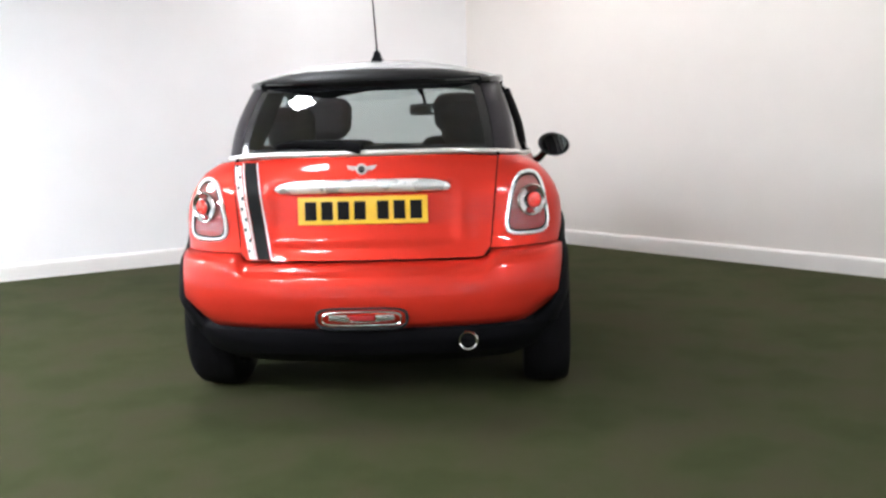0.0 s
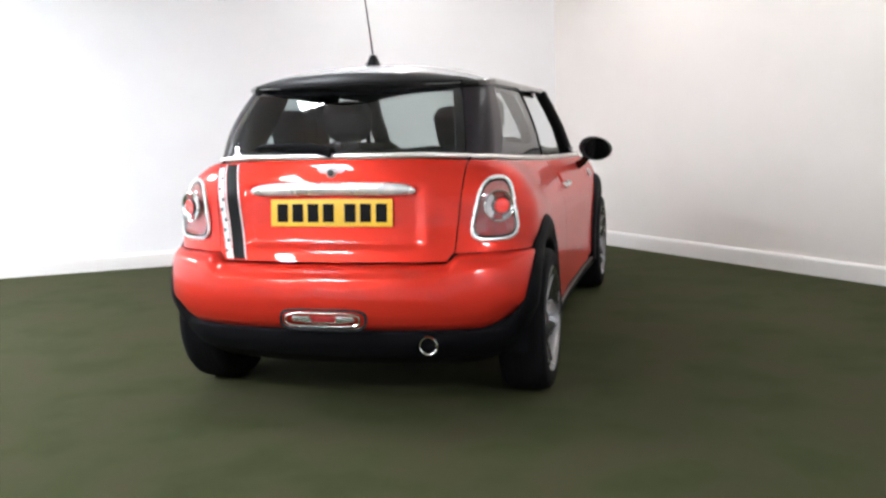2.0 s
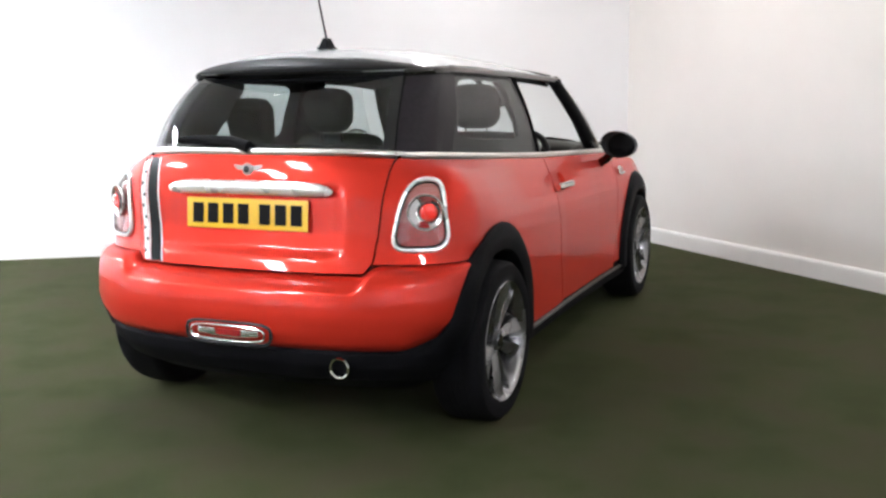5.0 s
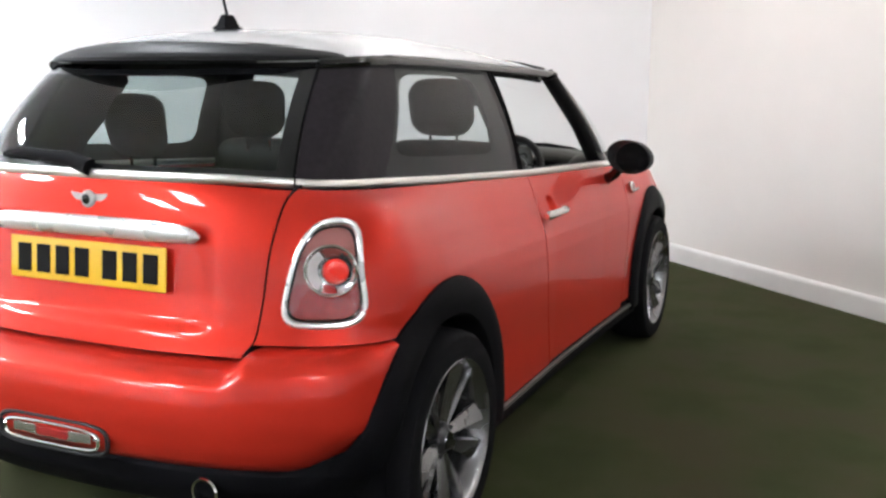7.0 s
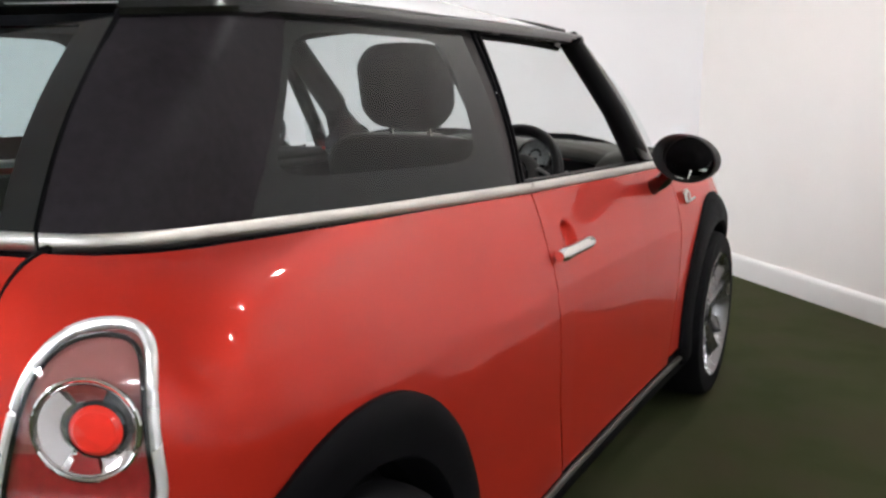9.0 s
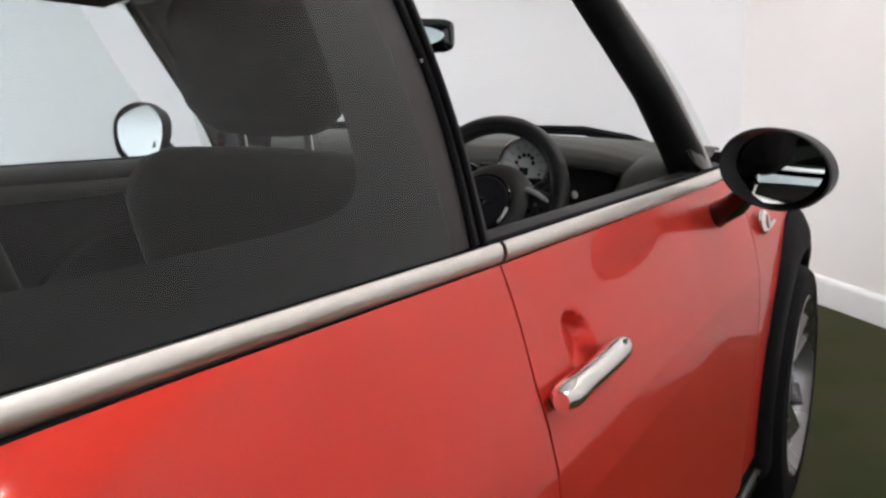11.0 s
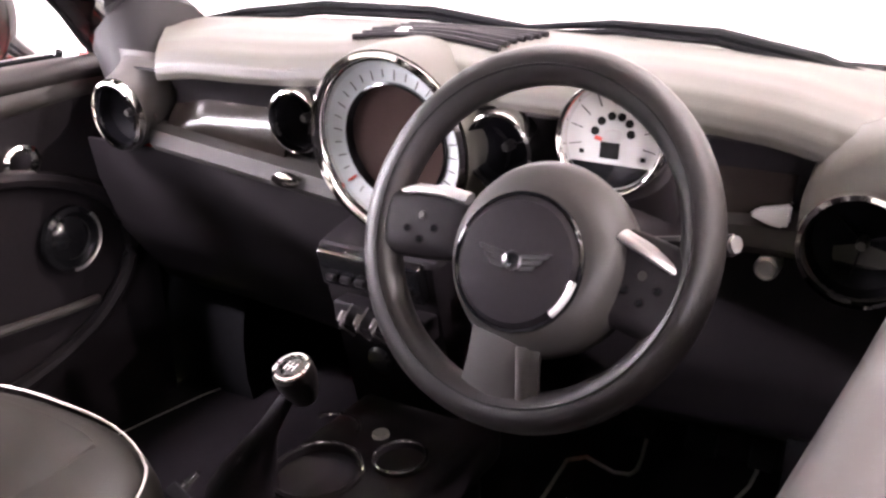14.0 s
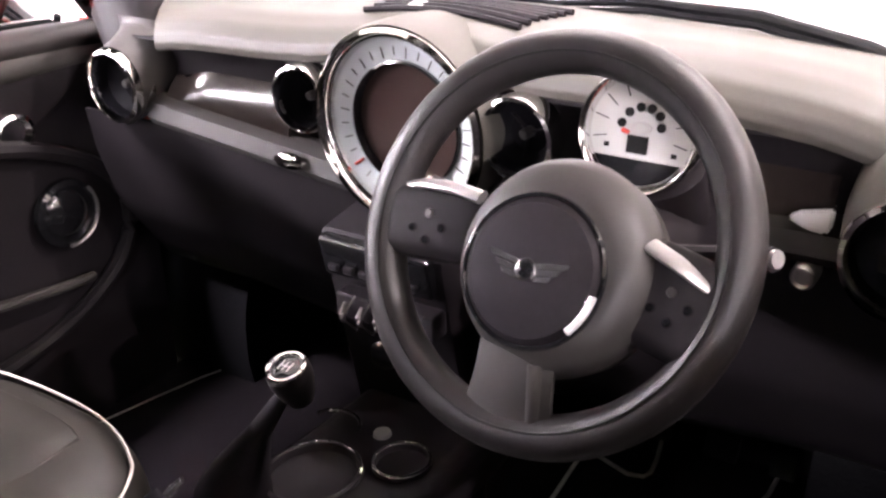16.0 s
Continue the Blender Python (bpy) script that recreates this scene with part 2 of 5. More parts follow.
def block(size, m=None, bevel=0.0, seg=3, taper=None):
    """A box of that size round its centre, with rounded edges. taper: scale of the top face in x and y."""
    bm = bmesh.new()
    bmesh.ops.create_cube(bm, size=1.0)
    for q in bm.verts:
        if taper and q.co.z > 0:
            q.co.x *= taper[0]
            q.co.y *= taper[1]
        q.co = Vector((q.co.x * size[0], q.co.y * size[1], q.co.z * size[2]))
    if bevel:
        bmesh.ops.bevel(bm, geom=bm.edges[:], offset=bevel, segments=seg, profile=0.6, affect="EDGES")
    if m is not None:
        bm.transform(m)
    return bm


def slab(outline, depth, m=None, bevel=0.0):
    """A flat shape from an outline in x, y, depth thick along z."""
    bm = bmesh.new()
    f = bm.faces.new([bm.verts.new((x, y, 0)) for x, y in outline])
    r = bmesh.ops.extrude_face_region(bm, geom=[f])
    bmesh.ops.translate(bm, verts=[g for g in r["geom"] if isinstance(g, bmesh.types.BMVert)], vec=(0, 0, depth))
    if bevel:
        bmesh.ops.bevel(bm, geom=bm.edges[:], offset=bevel, segments=2, affect="EDGES")
    if m is not None:
        bm.transform(m)
    return bm


def join(*bms):
    out = bmesh.new()
    for b in bms:
        me = bpy.data.meshes.new("tmp")
        b.to_mesh(me)
        b.free()
        out.from_mesh(me)
        bpy.data.meshes.remove(me)
    return out


def along(prof, v):
    """The point at v, 0 to 1, on a profile of evenly counted points."""
    k = v * (len(prof) - 1)
    i = min(int(k), len(prof) - 2)
    return [p + (q - p) * (k - i) for p, q in zip(prof[i], prof[i + 1])]


def tab(v, xs, ys):
    return float(np.interp(v, xs, ys))


def smooth(a, b, v):
    w = min(max((v - a) / (b - a), 0), 1)
    return w * w * (3 - 2 * w)


FACE_BACK = Matrix.Rotation(radians(90), 4, "X")   # z of a lathe turned to face -y


# ---- room ----
CORNER = Vector((0.205, 5.45))
RIGHT_END, LEFT_END = Vector((6.42, -0.28)), Vector((-6.4, 1.38))
BACK_R, BACK_L = Vector((6.4, -7.0)), Vector((-6.4, -7.0))
WALL_H = 3.0
FLOOR_Z = -0.014


def outward(a, b):
    d = (b - a).normalized()
    out = Vector((d.y, -d.x))
    return out if out.dot((a + b) / 2 - Vector((0, -0.5))) > 0 else -out


def wall(name, a, b, material, label):
    mid = (a + b) / 2 + outward(a, b) * 0.075
    m = Matrix.Translation((mid.x, mid.y, WALL_H / 2 - 0.03)) @ Matrix.Rotation(math.atan2(b.y - a.y, b.x - a.x), 4, "Z")
    tagged(link(name, block(((b - a).length + 0.12, 0.15, WALL_H + 0.06), m), material), label, "wall", kind="structure")


def baseboard(a, b):
    out = outward(a, b)
    prof = [(0, 0), (-0.022, 0), (-0.022, 0.098), (-0.0205, 0.108), (-0.016, 0.117), (-0.009, 0.123), (0, 0.125)]
    # the skirting's face stands proud of the wall
    def fn(u, v):
        p = a + (b - a) * u
        k = prof[round(v * (len(prof) - 1))]
        return (p.x + out.x * k[0], p.y + out.y * k[0], FLOOR_Z + k[1])
    bm = sheet(fn, 2, len(prof) - 1)
    tagged(link("baseboard", bm, SKIRTING), "white glossy painted skirting board along the wall", "skirting board", kind="structure")


for name, a, b, mat, label in (
        ("wall_left", LEFT_END, CORNER, WALL_WHITE, "plain white painted studio wall"),
        ("wall_right", CORNER, RIGHT_END, WALL_CREAM, "plain cream-toned studio wall"),
        ("wall_east", RIGHT_END, BACK_R, WALL_WHITE, "plain white painted studio wall"),
        ("wall_south", BACK_R, BACK_L, WALL_WHITE, "plain white painted studio wall"),
        ("wall_west", BACK_L, LEFT_END, WALL_WHITE, "plain white painted studio wall")):
    wall(name, a, b, mat, label)
for a, b in ((LEFT_END, CORNER), (CORNER, RIGHT_END)):
    baseboard(a, b)

floor_bm = block((14, 14, 0.1), Matrix.Translation((0, -0.5, FLOOR_Z - 0.05)))
tagged(link("floor", floor_bm, TURF), "dark green short-pile turf carpet with brownish worn patches", "floor", kind="structure")
tagged(link("ceiling", block((14, 14, 0.1), Matrix.Translation((0, -0.5, WALL_H + 0.06))), WALL_WHITE), "plain white ceiling", "ceiling", kind="structure")


def ceiling_light(x, y, turn, w=0.6, d=1.2):
    t = thing("ceiling_light", "white rectangular ceiling light panel, switched on", "ceiling light", (x, y, WALL_H), "ceiling panels")
    m = Matrix.Translation((x, y, WALL_H - 0.012)) @ Matrix.Rotation(radians(turn), 4, "Z")
    part("diffuser", block((w, d, 0.012), m, 0.003), DIFFUSER, t)
    rim = join(*[block(s, m @ Matrix.Translation(o), 0.004) for s, o in (
        ((w + 0.06, 0.03, 0.03), (0, d / 2 + 0.015, 0)), ((w + 0.06, 0.03, 0.03), (0, -d / 2 - 0.015, 0)),
        ((0.03, d, 0.03), (w / 2 + 0.015, 0, 0)), ((0.03, d, 0.03), (-w / 2 - 0.015, 0, 0)))])
    part("frame", rim, SKIRTING, t)


for x, y, turn in ((-4.7, 0.4, 0), (-4.6, -2.0, 0), (4.2, -4.4, 0), (-3.0, -4.8, 0)):
    ceiling_light(x, y, turn)
ceiling_light(-1.5, -3.3, 0, 0.6, 0.75)
ceiling_light(-1.0, 0.74, 20, 0.34, 0.40)


def downlight(x, y):
    t = thing("ceiling_downlight", "small round recessed ceiling downlight, switched on", "ceiling light", (x, y, WALL_H), "ceiling downlights")
    m = Matrix.Translation((x, y, WALL_H - 0.004))
    part("trim_ring", lathe([(0.055, 0.004), (0.085, 0.004), (0.085, -0.004), (0.060, -0.010), (0.055, 0.0)], m, 32), SKIRTING, t)
    part("lens", lathe([(0.056, -0.002), (0.03, -0.004), (0, -0.005)], m, 24), SPOT_LENS, t)


for x, y in ((0.9, 3.9), (2.0, 2.8), (3.2, 1.9), (4.3, 0.9), (5.2, -0.2), (-0.7, 3.9)):
    downlight(x, y)
# ---- car: body surfaces ----
# x to the car's right, y ahead from the rear bumper, z up; body sides are mirrored with s = +1 or -1.
ROUND, POW = 0.33, 2.5
REAR_AXLE, FRONT_AXLE, WHEEL_R = 0.60, 3.068, 0.310


def belt_z(y):
    return tab(y, (0.10, 0.20, 0.31, 0.9, 1.585, 2.58, 3.1, 3.7), (1.045, 1.04, 1.024, 0.985, 0.945, 0.908, 0.88, 0.80))


def belt_x(y):
    return tab(y, (0.0, 0.31, 0.9, 1.585, 2.1, 2.58, 3.1, 3.7), (0.592, 0.604, 0.634, 0.657, 0.692, 0.715, 0.71, 0.66))


def low_x(y):
    return tab(y, (0.0, 0.6, 1.1, 1.6, 2.2, 2.7, 3.1, 3.7), (0.79, 0.795, 0.785, 0.778, 0.785, 0.80, 0.81, 0.74))


def flare(v):
    return tab(v, (0.0, 0.12, 0.3, 0.5, 0.62, 0.70, 0.765, 0.83, 0.89, 0.93, 0.97, 1.0), (0.90, 0.95, 0.985, 1.0, 0.985, 0.92, 0.79, 0.62, 0.43, 0.29, 0.13, 0.0))


def half_width(y, z):
    b = belt_x(y)
    v = (z - 0.2) / (belt_z(y) - 0.2)
    hips = tab(v, (0.58, 0.70, 0.765, 0.83, 0.89, 0.93, 0.97, 1.0), (0.0, 0.12, 0.22, 0.29, 0.32, 0.30, 0.20, 0.0))
    return b + (low_x(y) - b) * (flare(v) + hips * smooth(1.1, 0.35, y))


def rear_y(z):
    return tab(z, (0.20, 0.60, 0.64, 0.70, 0.76, 0.88, 0.975, 1.01, 1.045), (0.06, 0.055, 0.068, 0.088, 0.102, 0.113, 0.135, 0.145, 0.158))


def corner(th, z, back=None):
    """A point of the outline at height z: th from 0 (middle of the tail) to 90 degrees (where the flank begins)."""
    y0 = rear_y(z) if back is None else back
    c, s = max(math.cos(th), 0.0) ** (2 / POW), max(math.sin(th), 0.0) ** (2 / POW)
    y = y0 + ROUND * (1 - c)
    return Vector((half_width(y, z) * s, y, z))


def tail(x, z, back=None):
    """A point of the tail at that x."""
    y0 = rear_y(z) if back is None else back
    y = y0
    for _ in range(5):
        k = min(abs(x) / half_width(y, z), 1)
        y = y0 + ROUND * (1 - (1 - k ** POW) ** (1 / POW))
    return Vector((x, y, z))


def tail_th(x, z):
    p = tail(x, z)
    return math.asin(min(abs(x) / half_width(p.y, z), 1) ** (POW / 2))


def flank(y, z):
    y0 = rear_y(z)
    if y >= y0 + ROUND:
        return Vector((half_width(y, z), y, z))
    k = (1 - max(1 - (y - y0) / ROUND, 0) ** POW) ** (1 / POW)
    return Vector((half_width(y, z) * k, y, z))


def hatch_x(z):
    return tab(z, (0.60, 0.63, 0.66, 1.02, 1.05), (0.470, 0.482, 0.506, 0.541, 0.543))


def flip(bm, s):
    if s < 0:
        bm.transform(Matrix.Scale(-1, 4, (1, 0, 0)))
        for q in bm.verts:   # the waistline dips towards the front on this side
            q.co.z -= 0.030 * smooth(1.6, 2.4, q.co.y) * smooth(0.76, 0.88, q.co.z) * (1 - smooth(0.90, 0.98, q.co.z)) * (1 - smooth(2.95, 3.50, q.co.y))
    return bm


def clear_of_wheels(r):
    def keep(p):
        return all(math.hypot(p.y - a, p.z - WHEEL_R) > r for a in (REAR_AXLE, FRONT_AXLE))
    return keep


car = thing("car", "red three-door hatchback with white roof and black arches", "car")

# -- tailgate --
def press(x, z):
    """The shallow recess round the number plate."""
    e = smooth(0.40, 0.34, abs(x)) * smooth(0.665, 0.70, z) * smooth(0.935, 0.90, z)
    return 0.012 * e


def hatch_top(x):
    return belt_z(0.13 + 0.55 * x * x) - 0.014


def hatch(u, v):
    z0 = 0.624
    z = z0 + v * (hatch_top(0.54 * (2 * u - 1)) - z0)
    x = (2 * u - 1) * (hatch_x(z) - 0.0025)
    p = tail(x, z)
    p.y += press(x, z)
    return p


tailgate = part("tailgate", sheet(hatch, 72, 40, 0.012), RED, car, "red painted tailgate")

# black line of the shut gap behind the panels
def gap_line(s):
    pts = [tail(s * hatch_x(z), z) + Vector((0, 0.009, 0)) for z in np.linspace(0.63, 1.03, 16)]
    return tube(pts, 0.007, 6)


for s in (1, -1):
    part("gap_seal", gap_line(s), RUBBER, car)

# stripes on the tailgate
def stripe(x_top, x_low, w_top, w_low, off, z0=0.628, z1=1.012):
    def fn(u, v):
        z = z0 + (z1 - z0) * v
        x = x_low + (x_top - x_low) * (v ** 0.8) + (u - 0.5) * (w_low + (w_top - w_low) * v)
        p = tail(x, z)
        return p + Vector((0, press(x, z) - off, 0))
    return sheet(fn, 6, 30, 0.0006)


part("stripe", stripe(-0.466, -0.402, 0.052, 0.052, 0.0032), STRIPE_BLACK, tailgate, "black vinyl stripe")
part("stripe_edge", stripe(-0.4345, -0.3695, 0.006, 0.006, 0.0032), STRIPE_WHITE, tailgate, "thin white vinyl line")
part("stripe_edge", stripe(-0.4985, -0.4345, 0.006, 0.006, 0.0032), STRIPE_WHITE, tailgate, "thin white vinyl line")
part("chequer_band", stripe(-0.522, -0.452, 0.030, 0.024, 0.0032, 0.63, 1.0), STRIPE_WHITE, tailgate, "white chequered vinyl band")
for k in range(9):
    z = 0.66 + 0.042 * k
    v = (z - 0.628) / 0.384
    x = -0.452 - 0.07 * v ** 0.8 + (0.006 if k % 2 else -0.005)
    part("chequer", block((0.010, 0.002, 0.014), Matrix.Translation(tail(x, z) + Vector((0, -0.0042, 0))), 0.0008, 1), STRIPE_BLACK, tailgate)

# chrome grip over the plate
def grip(u, v):
    x = (2 * u - 1) * 0.352
    q = abs(2 * u - 1)
    end = (1 - q ** 9) ** 0.5 if q < 1 else 0
    a = v * 2 * math.pi
    p = tail(x, 0.914 - 0.006 * q * q)
    hgt = 0.031 * (0.45 + 0.55 * end) if q < 1 else 0.012
    top = 0.85 if math.sin(a) > 0 else 0.82
    return p + Vector((0, -0.012 - 0.016 * math.cos(a) * max(end, 0.25), hgt * math.sin(a) * (end if math.sin(a) > 0 else 1) * top))


grip_bm = sheet(grip, 60, 20)
bmesh.ops.remove_doubles(grip_bm, verts=grip_bm.verts, dist=0.0004)
bmesh.ops.holes_fill(grip_bm, edges=grip_bm.edges[:], sides=0)
part("grip", grip_bm, BRIGHT_CHROME, tailgate, "chrome tailgate grip", 60)

plate = part("number_plate", block((0.52, 0.006, 0.111), Matrix.Translation((0, 0.111, 0.817)) @ Matrix.Rotation(radians(-5), 4, "X"), 0.003), PLATE, tailgate, "yellow number plate with plain black bars")
for k in range(7):
    x = -0.208 + 0.066 * k + (0.026 if k > 3 else 0)
    part("bar", block((0.047, 0.002, 0.074), Matrix.Translation((x, 0.1068, 0.817)) @ Matrix.Rotation(radians(-5), 4, "X"), 0.0006, 1), INK, plate)

emblem = part("emblem", lathe([(0, 0.012), (0.016, 0.011), (0.022, 0.006), (0.023, 0)], Matrix.Translation(tail(0, 0.978)) @ FACE_BACK, 28), BADGE, tailgate, "chrome winged emblem")
for s in (1, -1):
    wing = slab([(0.02, 0.012), (0.062, 0.016), (0.056, 0.006), (0.047, -0.002), (0.036, -0.009), (0.02, -0.012)], 0.004, None, 0.0012)
    wing.transform(Matrix.Translation(tail(0.03, 0.978) + Vector((-0.03, 0.003, 0))) @ Matrix.Scale(s, 4, (1, 0, 0)) @ FACE_BACK)
    part("wing", wing, BADGE, emblem)
part("disc", lathe([(0, 0.0135), (0.013, 0.0125), (0.014, 0.010)], Matrix.Translation(tail(0, 0.978)) @ FACE_BACK, 24), GLOSS_BLACK, emblem)

# -- rear bumper --
BUMPER = [(0.352, 0.060), (0.360, 0.010), (0.385, -0.020), (0.42, -0.034), (0.48, -0.040), (0.535, -0.036), (0.570, -0.026), (0.592, -0.008), (0.606, 0.016), (0.6125, 0.042), (0.614, 0.075), (0.612, 0.10)]


def bumper(u, v):
    k = v * (len(BUMPER) - 1)
    i = min(int(k), len(BUMPER) - 2)
    z = BUMPER[i][0] + (BUMPER[i + 1][0] - BUMPER[i][0]) * (k - i)
    y = BUMPER[i][1] + (BUMPER[i + 1][1] - BUMPER[i][1]) * (k - i)
    th = (2 * u - 1) * radians(88)
    q = abs(math.sin(th)) ** (2 / POW)
    x = 0.80 * q
    lift = smooth(0.475, 0.525, x) * smooth(0.50, 0.60, z) * 0.036
    low = smooth(0.62, 0.80, x) * smooth(0.50, 0.36, z) * 0.055
    y = y + 0.36 * (1 - max(math.cos(th), 0) ** (2 / POW))
    inset = (0.030 if v > 0.75 else 0) * (v - 0.75) * 4
    w = min(0.80 - inset * 0.5 - 0.03 * smooth(0.46, 0.34, z), 0.80)
    return Vector((math.copysign(w * q, th), y, z + lift + low))


rear_bumper = part("rear_bumper", sheet(bumper, 96, 33, 0.008, lambda p: math.hypot(p.y - REAR_AXLE, p.z - WHEEL_R) > 0.40 or abs(p.x) < 0.6), RED, car, "red painted rear bumper")

def valance(u, v):
    th = (2 * u - 1) * radians(89)
    q = abs(math.sin(th)) ** (2 / POW)
    z = 0.185 + 0.215 * v + smooth(0.62, 0.80, 0.8 * q) * 0.03 * v
    y = tab(z, (0.185, 0.24, 0.30, 0.345, 0.36, 0.42), (0.16, 0.055, 0.012, 0.006, 0.02, 0.04)) + 0.36 * (1 - max(math.cos(th), 0) ** (2 / POW))
    return Vector((math.copysign((0.72 + 0.06 * smooth(0.18, 0.38, z)) * q, th), y, z))


part("valance", sheet(valance, 72, 16, 0.008, clear_of_wheels(0.36)), BLACK_PLASTIC, car, "black plastic rear valance")

fog = part("fog_lamp", lathe([(0, 0.004), (0.08, 0.004), (0.09, -0.01)], Matrix.Translation((0, -0.028, 0.409)) @ FACE_BACK @ Matrix.Diagonal((1.62, 0.23, 1, 1)), 40), REFLECTOR, rear_bumper, "central rear fog and reversing lamp")
part("red_cell", block((0.100, 0.014, 0.022), Matrix.Translation((0.004, -0.037, 0.411)), 0.004), LENS_DEEP, fog, "dark red fog lens")
for s in (1, -1):
    part("clear_cell", block((0.075, 0.012, 0.026), Matrix.Translation((s * 0.092, -0.034, 0.412)), 0.004), REFLECTOR, fog)
ring = [(0.155 * math.copysign(abs(math.cos(a)) ** 0.45, math.cos(a)), -0.040, 0.409 + 0.0265 * math.copysign(abs(math.sin(a)) ** 0.6, math.sin(a))) for a in [2 * math.pi * i / 48 for i in range(48)]]
part("surround", tube(ring, 0.0048, 8, True), CHROME, fog, "chrome lamp surround")
ring = [(0.178 * math.copysign(abs(math.cos(a)) ** 0.4, math.cos(a)), -0.033, 0.409 + 0.040 * math.copysign(abs(math.sin(a)) ** 0.55, math.sin(a))) for a in [2 * math.pi * i / 48 for i in range(48)]]
part("recess", tube(ring, 0.0065, 8, True), SPOILER_BLACK, fog)

exhaust = part("exhaust_pipe", lathe([(0.034, 0.18), (0.035, 0.010), (0.0385, 0.0), (0.0390, -0.008), (0.0360, -0.012), (0.0310, -0.010), (0.0295, 0.004), (0.029, 0.12), (0, 0.12)], Matrix.Translation((0.410, 0.042, 0.298)) @ Matrix.Rotation(radians(-90), 4, "X"), 32), CHROME, car, "chrome tailpipe")
part("silencer", tube([(0.410, 0.15, 0.298), (0.40, 0.30, 0.29), (0.1, 0.32, 0.27), (-0.3, 0.32, 0.27)], 0.07, 14), UNDER, car)
part("floor_pan", block((1.16, 2.9, 0.05), Matrix.Translation((0, 2.1, 0.176)), 0.015), UNDER, car, "black underbody")
part("rear_axle_beam", tube([(-0.7, 0.62, 0.27), (0.7, 0.62, 0.27)], 0.04, 12), UNDER, car)

# -- flanks --
GAP_Y = lambda z: tab(z, (0.25, 0.45, 0.70, 0.82, 0.90, 0.95), (1.56, 1.51, 1.49, 1.515, 1.555, 1.582))
FRONT_GAP = lambda z: tab(z, (0.25, 0.5, 0.75, 0.95), (2.50, 2.56, 2.60, 2.62))


def quarter(u, v):
    """From the tailgate's gap round the corner to the door."""
    if u < 0.42:
        z = 0.655 + v * (1.024 - 0.655)
        for _ in range(3):
            th0 = tail_th(hatch_x(z) + 0.0025, z)
            th = th0 + (math.pi / 2 - th0) * u / 0.42
            p = corner(th, z)
            z = 0.655 + v * (belt_z(p.y) - 0.014 - 0.655)
        return corner(th, z)
    k = (u - 0.42) / 0.58
    y1 = corner(math.pi / 2, 0.85).y
    z = 0.655 + v * 0.3
    for _ in range(3):
        y = y1 + k * (GAP_Y(z) - 0.0025 - y1)
        z0 = 0.655
        z = z0 + v * (belt_z(y) - 0.014 - z0)
    p = flank(y, z)
    return p


def quarter_low(u, v):
    """Below the first panel, between the wheel and the door."""
    z = 0.250 + v * (0.655 - 0.250)
    y = 0.48 + u * (GAP_Y(z) - 0.0025 - 0.48)
    return flank(y, z)


for s in (1, -1):
    q = join(sheet(quarter, 84, 26, 0, clear_of_wheels(0.395)), sheet(quarter_low, 60, 20, 0, clear_of_wheels(0.395)))
    bmesh.ops.remove_doubles(q, verts=q.verts, dist=0.0015)
    bmesh.ops.recalc_face_normals(q, faces=q.faces)
    part("quarter_panel", flip(q, s), RED, car, "red painted rear wing")


def door_skin(u, v):
    z = 0.258 + v * 0.6
    for _ in range(3):
        y = GAP_Y(z) + 0.0025 + u * (FRONT_GAP(z) - 0.005 - GAP_Y(z))
        z = 0.258 + v * (belt_z(y) - 0.014 - 0.258)
    p = flank(y, z)
    p.x -= 0.024 * (1 - smooth(0.026, 0.042, math.hypot(y - 1.664, z - 0.818)))   # finger recess behind the handle
    return p


def fender(u, v):
    z = 0.28 + v * 0.6
    for _ in range(3):
        y = FRONT_GAP(z) + 0.0025 + u * (3.60 - FRONT_GAP(z))
        z = 0.28 + v * (belt_z(y) - 0.030 * smooth(2.66, 3.0, y) - 0.014 - 0.28)
    p = flank(y, min(z, belt_z(y)))
    p.z = z
    nose = smooth(3.25, 3.66, y)
    p.x *= 1 - 0.28 * nose ** 2
    return p


doors = {}
for s in (1, -1):
    doors[s] = part("door", flip(sheet(door_skin, 210, 140, 0.006), s), RED, car, "red painted front door with its window wound down" if s > 0 else "red painted front door")
    part("front_wing", flip(sheet(fender, 48, 36, 0.008, clear_of_wheels(0.395)), s), RED, car, "red painted front wing")


def gap_tube(fn, s):
    pts = [flank(fn(z), z) for z in np.linspace(0.27, 0.92, 20)]
    return flip(tube([p + Vector((-0.008, 0, 0)) for p in pts], 0.0065, 6), s)


for f in (GAP_Y, FRONT_GAP):
    for s in (1, -1):
        part("door_seal", gap_tube(f, s), RUBBER, car)


def bonnet(u, v):
    y = 2.66 + 1.0 * v
    w = half_width(min(y, 3.6), belt_z(y)) * (1 - 0.28 * smooth(3.25, 3.66, y) ** 2)
    x = (2 * u - 1) * w
    edge = belt_z(y) - 0.020 - 0.030 * smooth(2.66, 3.0, y)
    mid = tab(y, (2.66, 2.9, 3.2, 3.45, 3.6, 3.66), (0.935, 0.928, 0.905, 0.862, 0.80, 0.74))
    k = abs(2 * u - 1)
    return Vector((x, y, min(mid, edge + 0.010) + (edge - min(mid, edge + 0.010)) * k ** 2.4 - 0.10 * smooth(3.5, 3.66, y) * k))


part("bonnet", sheet(bonnet, 40, 30, 0.01), RED, car, "red painted bonnet")


def nose(u, v):
    z = 0.20 + 0.52 * v
    th = (2 * u - 1) * radians(88)
    return Vector((0.76 * math.copysign(abs(math.sin(th)) ** 0.8, th), 3.70 - 0.10 * v * v - 0.36 * (1 - max(math.cos(th), 0) ** 0.8), z))


